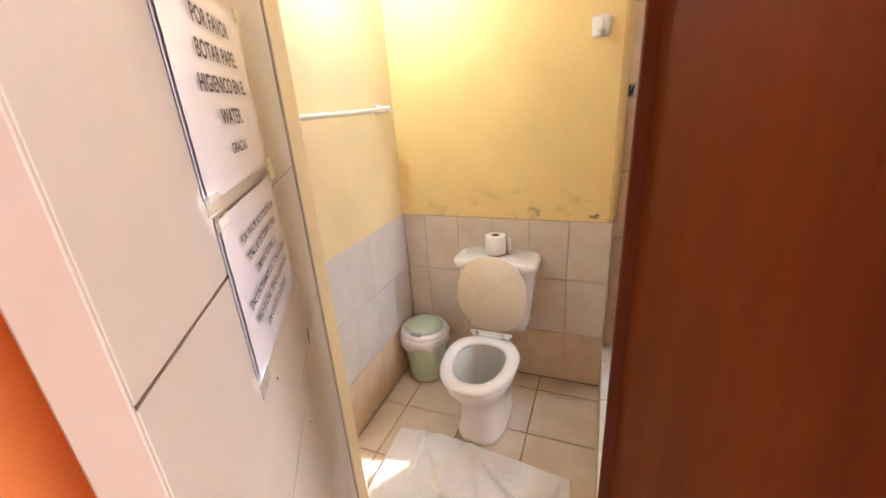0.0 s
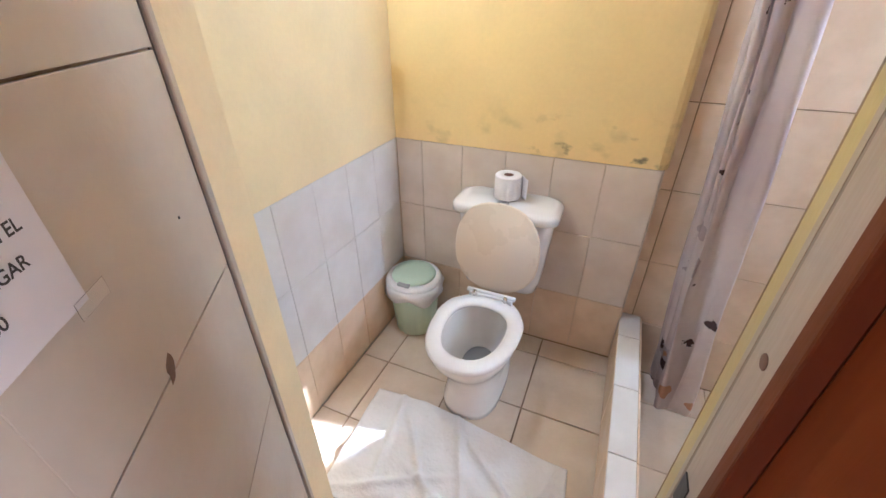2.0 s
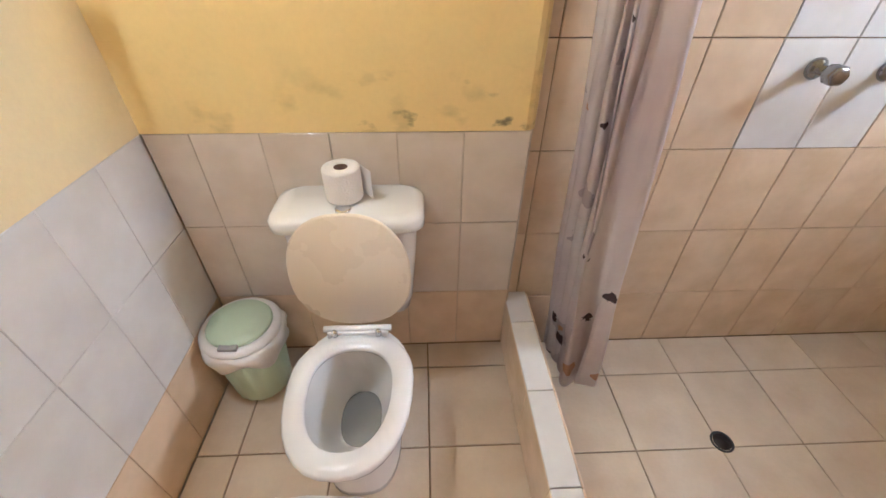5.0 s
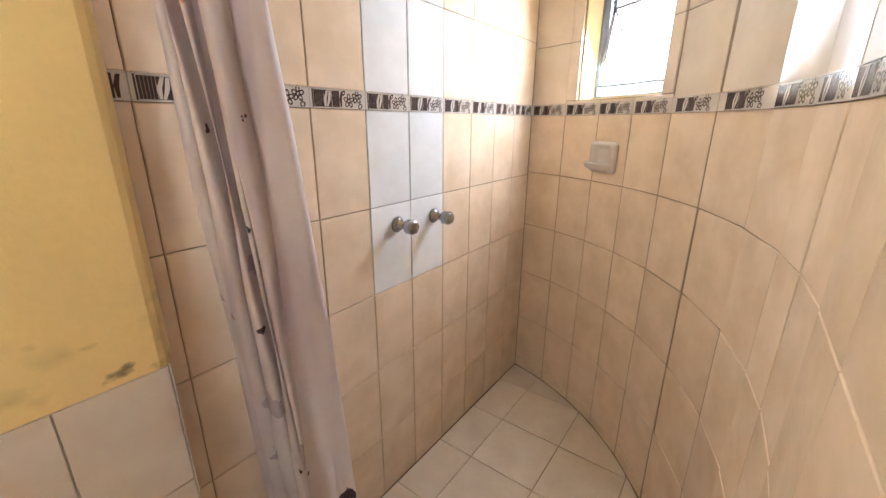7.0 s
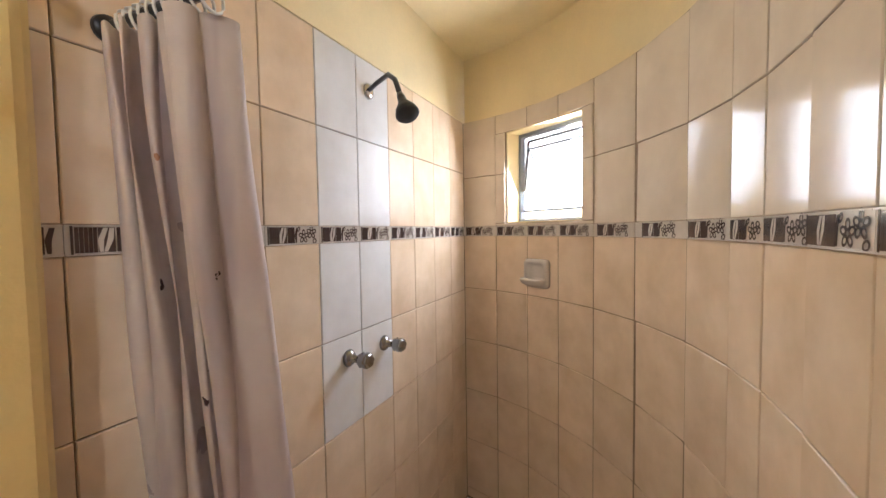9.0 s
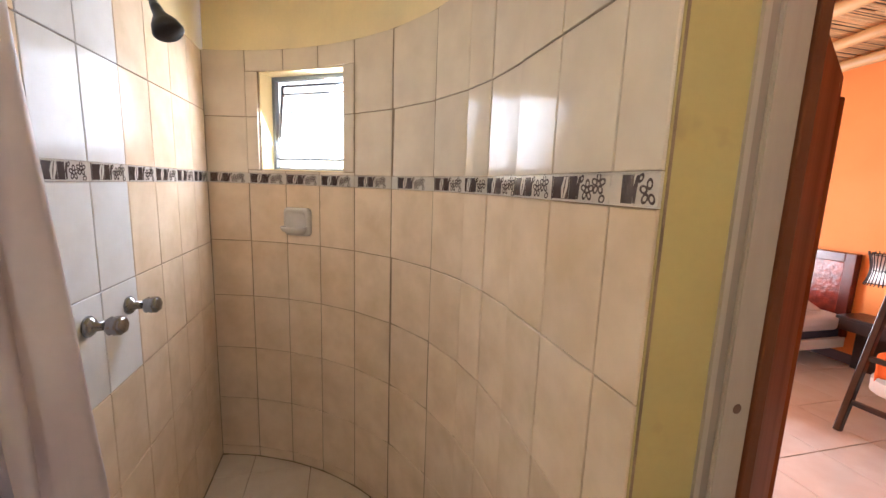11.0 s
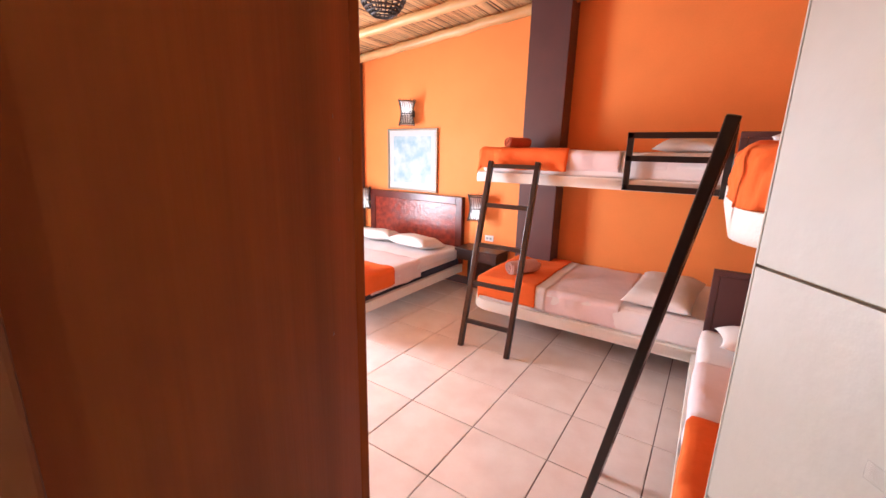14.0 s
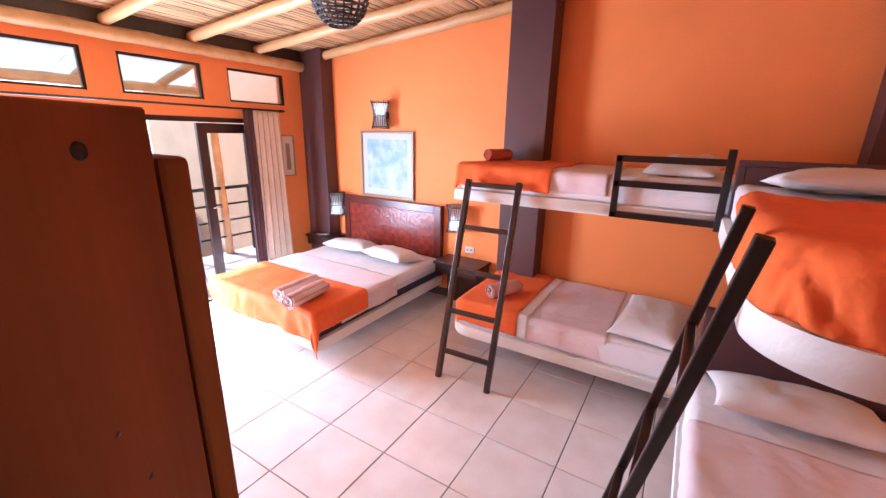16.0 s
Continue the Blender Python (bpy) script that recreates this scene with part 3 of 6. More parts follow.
vs = [bm.verts.new(((0.010 + 0.008 * rng.random()) * math.cos(2 * math.pi * k / n) , -0.0006, 0.030 * math.sin(2 * math.pi * k / n) * rng.uniform(0.4, 1.1))) for k in range(n)]
bm.faces.new(vs)
part("torn_hole", bm, CARDBOARD, door, "dark torn hole in the board", at=pose(-0.25, 0, 1.15, 0, 35, 0) @ Matrix.Scale(0.75, 4))
for x, z in ((-0.10, 1.28), (-0.53, 1.25), (-0.40, 1.05)):
    bm = bmesh.new()
    lathe(bm, [(0.0, 0), (0.0028, 0), (0.002, 0.0008), (0, 0.001)], 8)
    part("nail_head", bm, DARK_METAL, door, at=pose(x, 0, z, 90, 0, 0))


def notice(x0, x1, z0, z1, lines, turn):
    holder = empty("paper_notice", door.matrix_basis @ pose((x0 + x1) / 2, -0.004, (z0 + z1) / 2, 0, turn, 0),
                   label="printed paper notice in a clear plastic sleeve taped to the door", category="notice", group="notices on the door")
    w, h = (x1 - x0) / 2, (z1 - z0) / 2
    bm = bmesh.new()
    nx, nz = 14, 10
    grid = [[bm.verts.new((-w + 2 * w * i / nx, -0.0015 - 0.002 * abs(noise.noise((i * 0.5, j * 0.5, z0 * 9))), -h + 2 * h * j / nz)) for i in range(nx + 1)] for j in range(nz + 1)]
    for j in range(nz):
        for i in range(nx):
            bm.faces.new((grid[j][i], grid[j][i + 1], grid[j + 1][i + 1], grid[j + 1][i])).smooth = True
    back = [bm.verts.new((sx * w, 0.002, sz * h)) for sx, sz in ((-1, -1), (1, -1), (1, 1), (-1, 1))]
    bm.faces.new(back[::-1])
    part("paper", bm, PAPER, holder, smooth=False)
    for text, size, z in lines:
        cu = bpy.data.curves.new("lettering", "FONT")
        cu.body, cu.size, cu.align_x, cu.align_y = text, size, "CENTER", "CENTER"
        cu.offset = size * 0.02
        cu.materials.append(INK)
        ob = new("lettering", cu)
        ob.parent = holder
        ob.matrix_basis = pose(0, -0.0052, z, 90, 0, 0)
    for sx in (-1, 1):
        for sz in (-1, 1):
            part("tape", cuboid(sx * w - 0.022, sx * w + 0.022, -0.006, -0.0056, sz * h - 0.009, sz * h + 0.009), SLEEVE, holder, "clear adhesive tape").visible_shadow = False
    return holder


notice(-0.612, -0.312, 1.305, 1.508, [("POR FAVOR NO UTILIZAR LAS", 0.0152, 0.0620), ("TOALLAS DE CUERPO PARA", 0.0152, 0.0370), ("LIMPIAR SUS PIES, SI", 0.0152, 0.0120),
                                     ("ENCONTRAMOS LAS TOALLAS EN EL", 0.0152, -0.0130), ("PISO SUCIAS, TIENEN QUE PAGAR", 0.0152, -0.0380), ("UN COSTO DE S/20.00", 0.0152, -0.0630)], 0)
notice(-0.622, -0.322, 1.528, 1.742, [("POR FAVOR", 0.026, 0.074), ("BOTAR PAPEL", 0.026, 0.040), ("HIGIENICO EN EL", 0.025, 0.006), ("WATER.", 0.026, -0.030), ("GRACIAS", 0.018, -0.066)], 0)

# door frame: brown on the bedroom side, cream inside
frame_ob = empty("door_frame", kind="structure", label="worn painted timber door frame with a strike hole")
bm = bmesh.new()
prism(bm, [(0.0825, 0.748), (0.0825, 0.690), (0.105, 0.690), (0.105, 0.748)], 0.0, 2.07)
bmesh.ops.bevel(bm, geom=list(bm.edges), offset=0.0025, segments=2, affect="EDGES")
part("jamb", bm, FRAME_PAINT, frame_ob)
part("shade_strip", prism(bmesh.new(), [(0.0885, 0.7635), (0.0885, 0.7485), (0.105, 0.7485), (0.105, 0.7635)], 0.0, 2.07), REBATE_SHADE, frame_ob, "rebate strip coloured brown for the shade in the recess")
part("stop_bead", prism(bmesh.new(), [(0.0885, 0.775), (0.0880, 0.764), (0.104, 0.764), (0.0945, 0.775)], 0.0, 2.07), FRAME_PAINT, frame_ob)
bm = bmesh.new()
box(bm, 0.078, 0.102, 0.664, 0.689, 0.0, 2.11, 0.003)
part("architrave", bm, FRAME_BROWN, frame_ob, "red brown painted architrave")
bm = bmesh.new()
box(bm, -0.735, -0.690, 0.655, 0.70, 0.0, 2.11, 0.003)
part("architrave", bm, FRAME_BROWN, frame_ob, "red brown painted architrave")
# dark filler in the hinge gap, standing in for the shade there
part("shade_strip", cuboid(-0.003, 0.010, 0.004, 0.040, 0.0, 2.07), DARK_WOOD, frame_ob, "dark strip standing in for shade in the hinge gap", at=door.matrix_basis)
part("jamb", cuboid(0.0102, 0.030, -0.003, 0.050, 0.0, 2.07, bevel=0.003), FRAME_PAINT, frame_ob, at=door.matrix_basis)
bm = bmesh.new()
box(bm, -0.69, 0.06, 0.657, 0.70, 2.035, 2.11, 0.003)
part("head", bm, FRAME_BROWN, frame_ob, "red brown painted frame head")
bm = bmesh.new()
lathe(bm, [(0.0, 0), (0.009, 0), (0.008, 0.0012), (0.0, 0.0012)], 12)
part("strike_hole", bm, CARDBOARD, frame_ob, "dark screw hole", at=pose(0.0828, 0.719, 1.24, 0, -90, 0))
bm = bmesh.new()
box(bm, -0.028, 0.028, -0.013, 0.013, 0, 0.002)
part("strike_plate", bm, DARK_METAL, frame_ob, at=pose(0.0825, 0.728, 0.99, 0, -90, 0))


# ---------------------------------------------------------------- bathroom fittings


def superloop(cx, cy, rx, ryf, ryb, z, n=32, p=2.3):
    """Egg-shaped loop, ryf to the front (-y), ryb to the back."""
    out = []
    for k in range(n):
        a = 2 * math.pi * k / n
        c, s = math.cos(a), math.sin(a)
        x = rx * math.copysign(abs(c) ** (2 / p), c)
        y = (ryb if s > 0 else ryf) * math.copysign(abs(s) ** (2 / p), s)
        out.append((cx + x, cy + y, z))
    return out


toilet = empty("toilet", pose(-0.458, 1.55, 0), label="white porcelain toilet with its cream lid raised against the cistern", category="toilet")
bm = bmesh.new()
loft(bm, [superloop(0, 0.05, 0.128, 0.215, 0.24, 0.0, p=2.8), superloop(0, 0.05, 0.128, 0.215, 0.24, 0.03, p=2.8), superloop(0, 0.05, 0.115, 0.20, 0.23, 0.10, p=2.6), superloop(0, 0.04, 0.122, 0.20, 0.23, 0.19),
          superloop(0, 0.02, 0.145, 0.235, 0.22, 0.28), superloop(0, 0.0, 0.172, 0.262, 0.22, 0.35), superloop(0, 0.0, 0.178, 0.268, 0.22, 0.385), superloop(0, 0.0, 0.172, 0.262, 0.215, 0.392),
          superloop(0, -0.015, 0.134, 0.214, 0.156, 0.392), superloop(0, -0.015, 0.132, 0.212, 0.155, 0.36), superloop(0, 0.0, 0.115, 0.175, 0.145, 0.27), superloop(0, 0.02, 0.078, 0.12, 0.12, 0.17), superloop(0, 0.03, 0.05, 0.07, 0.07, 0.12)], caps=(True, True))
part("bowl", bm, PORCELAIN, toilet, smooth=True)
bm = bmesh.new()
loft(bm, [superloop(0, 0.02, 0.068, 0.10, 0.10, 0.152, 24), superloop(0, 0.02, 0.068, 0.10, 0.10, 0.154, 24)])
part("water", bm, WATER, toilet)
bm = bmesh.new()
loft(bm, [superloop(0, 0.0, 0.183, 0.28, 0.17, 0.394), superloop(0, 0.0, 0.186, 0.283, 0.17, 0.404), superloop(0, 0.0, 0.178, 0.275, 0.165, 0.414),
          superloop(0, -0.02, 0.126, 0.198, 0.132, 0.413), superloop(0, -0.02, 0.121, 0.192, 0.127, 0.403), superloop(0, -0.02, 0.123, 0.194, 0.129, 0.394), superloop(0, 0.0, 0.183, 0.28, 0.17, 0.394)], caps=(False, False))
part("seat", bm, SEAT_PLASTIC, toilet, "white plastic toilet seat, down", smooth=True)
bm = bmesh.new()
loft(bm, [superloop(0, -0.20, 0.178, 0.215, 0.19, 0.0), superloop(0, -0.20, 0.184, 0.222, 0.196, 0.006), superloop(0, -0.20, 0.180, 0.217, 0.19, 0.016), superloop(0, -0.20, 0.14, 0.17, 0.15, 0.022)])
part("lid", bm, LID_PLASTIC, toilet, "cream plastic lid, raised", smooth=True, at=pose(0.0, 0.188, 0.43, -93.5, 0, 0))
bm = bmesh.new()
box(bm, -0.10, 0.10, 0.160, 0.200, 0.394, 0.425, 0.008)
tube(bm, [(-0.11, 0.180, 0.425), (0.11, 0.180, 0.425)], 0.011)
part("hinge", bm, SEAT_PLASTIC, toilet)
for sx in (-0.07, 0.07):
    bm = bmesh.new()
    lathe(bm, [(0.0, 0.42), (0.010, 0.42), (0.010, 0.438), (0.006, 0.444), (0.0, 0.445)], 12, centre=(sx, 0.155))
    part("hinge_bolt", bm, CHROME, toilet)
bm = bmesh.new()
loft(bm, [[(x, y, z) for x, y in rounded(-0.205 * k, 0.205 * k, 0.265 + 0.02 * (1 - k), 0.443, 0.05, 5)] for k, z in ((0.82, 0.40), (0.88, 0.45), (0.95, 0.60), (1.0, 0.765))])
part("cistern", bm, PORCELAIN, toilet, smooth=True)
bm = bmesh.new()
loft(bm, [[(x, y, z) for x, y in rounded(-0.228 + i, 0.228 - i, 0.235 + i, 0.447, 0.055, 5)] for i, z in ((0.012, 0.762), (0.0, 0.768), (0.0, 0.795), (0.008, 0.806), (0.03, 0.810))])
part("cistern_lid", bm, PORCELAIN, toilet, smooth=True)
bm = bmesh.new()
lathe(bm, [(0.0, 0.809), (0.024, 0.809), (0.024, 0.815), (0.02, 0.818), (0.0, 0.818)], 20, centre=(-0.01, 0.30))
part("flush_button", bm, CHROME, toilet)
for sx in (-0.09, 0.09):
    bm = bmesh.new()
    lathe(bm, [(0.0, 0.0), (0.012, 0.0), (0.012, 0.012), (0.006, 0.018), (0, 0.018)], 12, centre=(sx * 1.28, 0.12))
    part("floor_bolt", bm, WHITE_PLASTIC, toilet)

roll = empty("toilet_roll", pose(-0.470, 1.915, 0.8185, 0, 0, 25), label="white toilet roll standing on the cistern", category="toilet paper")
bm = bmesh.new()
lathe(bm, [(0.021, 0.0), (0.055, 0.0), (0.056, 0.004), (0.056, 0.094), (0.054, 0.098), (0.021, 0.098), (0.021, 0.0)], 32)
part("paper", bm, PAPER_ROLL, roll)
bm = bmesh.new()
lathe(bm, [(0.0205, 0.002), (0.0205, 0.097), (0.019, 0.097), (0.019, 0.002)], 24)
part("core", bm, CARDBOARD, roll, "brown cardboard core")
bm = bmesh.new()
box(bm, 0.0, 0.0012, -0.06, 0.0, 0.004, 0.094)
part("loose_sheet", bm, PAPER_ROLL, roll, at=pose(0.0562, 0.0, 0, 0, 0, 12))

bin_ob = empty("waste_bin", pose(-0.905, 1.845, 0) @ Matrix.Scale(1.07, 4), label="pale green plastic pedal bin with a white bag over its rim", category="bin")
bm = bmesh.new()
lathe(bm, [(0.0, 0.004), (0.095, 0.0), (0.10, 0.008), (0.122, 0.285), (0.118, 0.285)], 72)
for v in bm.verts:
    a = math.atan2(v.co.y, v.co.x)
    v.co.x, v.co.y = v.co.x * (1 + 0.012 * math.cos(18 * a)), v.co.y * (1 + 0.012 * math.cos(18 * a))
part("bucket", bm, GREEN_PLASTIC, bin_ob)
bm = bmesh.new()
rng = random.Random(3)
sec = []
for r, z in ((0.124, 0.285), (0.134, 0.292), (0.138, 0.27), (0.136, 0.225)):
    sec.append([((r + 0.006 * math.sin(7 * a + 3 * z * 20) * (0.3 + (z < 0.28))) * math.cos(a), (r + 0.006 * math.sin(7 * a + 60 * z) * (0.3 + (z < 0.28))) * math.sin(a), z + (0.018 * math.sin(4 * a + 1) if z < 0.24 else 0)) for a in (2 * math.pi * k / 48 for k in range(48))])
loft(bm, sec, caps=(False, False))
bag = part("bin_bag", bm, BAG, bin_ob, "white plastic bag folded over the rim", smooth=True)
bag.modifiers.new("thickness", "SOLIDIFY").thickness = 0.002
bm = bmesh.new()
lathe(bm, [(0.10, 0.288), (0.132, 0.290), (0.134, 0.300), (0.126, 0.312), (0.106, 0.316), (0.104, 0.306)], 40)
part("rim", bm, BAG, bin_ob)
bm = bmesh.new()
lathe(bm, [(0.0, 0.308), (0.104, 0.308), (0.106, 0.318), (0.10, 0.328), (0.06, 0.334), (0.0, 0.336)], 40)
part("lid", bm, GREEN_PLASTIC, bin_ob, "pale green domed lid")
bm = bmesh.new()
box(bm, -0.03, 0.03, -0.118, -0.088, 0.312, 0.326, 0.004)
part("latch", bm, GREY_PLASTIC, bin_ob)

bm = bmesh.new()
nx, ny = 110, 70
RIDGES = [(-0.55, 1.15, -0.9, 0.022), (-0.40, 1.18, -1.2, 0.018), (-0.22, 1.15, -0.7, 0.024), (-0.62, 1.02, 0.5, 0.014), (-0.35, 1.0, -0.4, 0.018), (-0.12, 1.05, 1.3, 0.014), (-0.7, 1.22, -1.4, 0.016)]
grid = []
for j in range(ny + 1):
    row = []
    for i in range(nx + 1):
        u, v = i / nx, j / ny
        x, y = -0.83 + 0.86 * u - 0.03 * v, 0.885 + 0.49 * v + 0.02 * math.sin(5 * u) - 0.05 * u * (v - 0.5)
        z = 0.005 + 0.016 * max(0, noise.noise((x * 4 + y * 5, y * 3 - x * 2, 0))) + 0.030 * max(0, math.sin(9 * x + 14 * y + 2.5 * noise.noise((x * 3, y * 3, 5)))) ** 6 * (0.3 + 0.7 * noise.noise((x * 2, y * 2, 8)) ** 2 * 3)
        for px, py, turn, hgt in RIDGES:
            d = -(x - px) * math.sin(turn) + (y - py) * math.cos(turn) + 0.02 * noise.noise((x * 5, y * 5, px * 9))
            along = (x - px) * math.cos(turn) + (y - py) * math.sin(turn)
            z += hgt * math.exp(-(d / 0.013) ** 2) * max(0.0, 1 - (along / 0.3) ** 2)
        row.append(bm.verts.new((x, y, z)))
    grid.append(row)
for j in range(ny):
    for i in range(nx):
        bm.faces.new((grid[j][i], grid[j][i + 1], grid[j + 1][i + 1], grid[j + 1][i])).smooth = True
mat_ob = tagged(part("bath_mat", bm, MAT_CLOTH), label="rumpled white cotton bath mat on the tiled floor", category="bath mat")
mat_ob.modifiers.new("thickness", "SOLIDIFY").thickness = 0.003

rail = empty("towel_rail", label="white plastic towel rail on the yellow wall", category="towel rail")
bm = bmesh.new()
tube(bm, [(-0.985, 1.12, 1.578), (-0.985, 1.83, 1.578)], 0.0105, 12)
part("rod", bm, WHITE_PLASTIC, rail)
for y in (1.12, 1.83):
    bm = bmesh.new()
    box(bm, -1.049, -1.034, y - 0.026, y + 0.026, 1.553, 1.603, 0.006)
    box(bm, -1.036, -0.968, y - 0.014, y + 0.014, 1.562, 1.594, 0.006)
    part("bracket", bm, WHITE_PLASTIC, rail)

hook = empty("robe_hook", pose(-0.012, 1.999, 1.852) @ Matrix.Scale(0.86, 4), label="white ceramic robe hook on the yellow wall", category="hook")
bm = bmesh.new()
loft(bm, [[(x, -y, z) for x, z in rounded(-w, w, -h, h, 0.018, 4)] for w, h, y in ((0.045, 0.05, 0.0), (0.045, 0.05, 0.012), (0.038, 0.042, 0.018))])
part("plate", bm, PORCELAIN, hook, smooth=True)
bm = bmesh.new()
tube(bm, [(0, -0.015, -0.02), (0, -0.045, -0.035), (0, -0.065, -0.015), (0, -0.068, 0.02)], [0.018, 0.016, 0.014, 0.010], 14)
part("prong", bm, PORCELAIN, hook, smooth=True)

shower = empty("wall_shower", pose(1.095, 2.06, 2.132), label="dark metal shower head on a short bent arm", category="shower")
bm = bmesh.new()
lathe(bm, [(0.0, 0), (0.03, 0), (0.028, 0.008), (0.014, 0.014), (0.0, 0.014)], 20)
part("flange", bm, CHROME, shower, at=pose(0, 0, 0, 90, 0, 0))
bm = bmesh.new()
tube(bm, [(0, 0, 0), (-0.03, -0.06, 0.012), (-0.085, -0.145, 0.010), (-0.115, -0.19, -0.025), (-0.14, -0.222, -0.085)], 0.009, 12)
part("arm", bm, DARK_METAL, shower, smooth=True)
bm = bmesh.new()
lathe(bm, [(0.010, 0.02), (0.014, 0.0), (0.016, -0.02), (0.034, -0.05), (0.040, -0.072), (0.035, -0.078), (0.0, -0.076)], 24)
part("head", bm, DARK_METAL, shower, at=Matrix.Translation((-0.145, -0.23, -0.10)) @ Vector((-0.25, -0.45, -0.86)).to_track_quat("-Z", "Y").to_matrix().to_4x4())


def tap(x, z):
    t = empty("shower_tap", pose(x, 2.059, z), label="chrome shower tap with a ribbed clear-looking handle", category="tap", group="shower taps")
    bm = bmesh.new()
    lathe(bm, [(0.0, 0), (0.031, 0), (0.032, 0.006), (0.024, 0.016), (0.014, 0.022), (0.013, 0.05), (0.0, 0.05)], 24)
    part("body", bm, TAP_METAL, t, at=pose(0, 0, 0, 90, 0, 0))
    bm = bmesh.new()
    pr = [(0.012, 0.046), (0.022, 0.050), (0.027, 0.058), (0.024, 0.064), (0.027, 0.070), (0.027, 0.088), (0.020, 0.096), (0.0, 0.098)]
    lathe(bm, pr, 24)
    for v in bm.verts:
        a = math.atan2(v.co.y, v.co.x)
        k = 1 + 0.07 * math.cos(6 * a)
        v.co.x, v.co.y = v.co.x * k, v.co.y * k
    part("handle", bm, TAP_METAL, t, at=pose(0, 0, 0, 90, 0, 0))
    return t


tap(0.935, 1.144)
tap(1.165, 1.138)

soap = empty("soap_dish", on_curve(0.525, 1.365), label="white ceramic soap dish set in the tiled wall", category="soap dish")
bm = bmesh.new()
loft(bm, [[(x, y, z) for x, y in rounded(-w, w, -h, h, 0.024, 6)] for w, h, z in ((0.080, 0.075, 0.0), (0.080, 0.075, 0.020), (0.075, 0.070, 0.030), (0.060, 0.055, 0.031), (0.054, 0.048, 0.014), (0.040, 0.034, 0.006))])
part("body", bm, SOAP_CERAMIC, soap, smooth=True)
bm = bmesh.new()
loft(bm, [[(x, y, z) for x, z in rounded(-w, w, 0.008, d, (0.03, 0.03, 0.004, 0.004), 6)] for w, d, y in ((0.050, 0.048, -0.066), (0.066, 0.074, -0.050), (0.072, 0.084, -0.030), (0.070, 0.082, -0.024), (0.058, 0.068, -0.030), (0.044, 0.050, -0.044))])
part("dish", bm, SOAP_CERAMIC, soap, "scooped ceramic dish", smooth=True)

drain = empty("floor_drain", pose(0.902, 1.552, SHOWER_FLOOR), label="dark round floor drain in the shower floor", category="drain")
bm = bmesh.new()
lathe(bm, [(0.0, 0.0002), (0.034, 0.0002), (0.036, 0.003), (0.042, 0.003), (0.043, 0.0002)], 24)
part("ring", bm, DARK_METAL, drain)
bm = bmesh.new()
lathe(bm, [(0.0, 0.0012), (0.033, 0.0012), (0.033, 0.002), (0, 0.002)], 24)
part("grate", bm, BLACK_WOOD, drain, "dark drain opening")

# shower curtain, rod and rings
ROD_X, ROD_Z = 0.235, 1.985
rod = empty("curtain_rod", label="thin grey metal shower curtain rod", category="curtain rod")
bm = bmesh.new()
tube(bm, [(ROD_X, 2.058, ROD_Z), (ROD_X, 0.886, ROD_Z)], 0.011, 12)
part("bar", bm, DARK_METAL, rod)
for y, t in ((2.058, 90), (0.886, -90)):
    bm = bmesh.new()
    lathe(bm, [(0, 0), (0.026, 0), (0.024, 0.01), (0.012, 0.016), (0, 0.016)], 20)
    part("flange", bm, DARK_METAL, rod, at=pose(ROD_X, y, ROD_Z, t, 0, 0))
CURTAIN = material("printed_shower_curtain", (0.88, 0.82, 0.80), 0.5, 3.0, 0.08, 0.15, 40, tint=(0.76, 0.66, 0.66))


def motif(m, color, scale, size, rag, strip):
    """Scattered ragged printed motifs of one colour; strip: (from, to) heights over which they thin out."""
    nt = m.node_tree
    b = nt.nodes["Principled BSDF"]
    old = b.inputs["Base Color"].links[0].from_socket
    tc = nt.nodes.new("ShaderNodeTexCoord")
    vor = nt.nodes.new("ShaderNodeTexVoronoi")
    vor.inputs["Scale"].default_value = scale
    n = nt.nodes.new("ShaderNodeTexNoise")
    n.inputs["Scale"].default_value, n.inputs["Detail"].default_value = scale * 4.5, 3
    sep = nt.nodes.new("ShaderNodeSeparateXYZ")
    for node, k in ((vor, "Vector"), (n, "Vector"), (sep, 0)):
        nt.links.new(tc.outputs["Object"], node.inputs[k])
    add = nt.nodes.new("ShaderNodeMath")
    add.operation = "MULTIPLY_ADD"
    add.inputs[1].default_value = rag
    nt.links.new(n.outputs[0], add.inputs[0])
    nt.links.new(vor.outputs["Distance"], add.inputs[2])
    lim = nt.nodes.new("ShaderNodeMapRange")
    lim.inputs["From Min"].default_value, lim.inputs["From Max"].default_value = strip
    lim.inputs["To Min"].default_value, lim.inputs["To Max"].default_value = rag * 0.5 + size * 0.15, rag * 0.5 + size
    nt.links.new(sep.outputs[2], lim.inputs[0])
    less = nt.nodes.new("ShaderNodeMath")
    less.operation = "LESS_THAN"
    nt.links.new(add.outputs[0], less.inputs[0])
    nt.links.new(lim.outputs[0], less.inputs[1])
    mix = nt.nodes.new("ShaderNodeMix")
    mix.data_type = "RGBA"
    mix.inputs[7].default_value = (*color, 1)
    nt.links.new(less.outputs[0], mix.inputs[0])
    nt.links.new(old, mix.inputs[6])
    nt.links.new(mix.outputs[2], b.inputs["Base Color"])


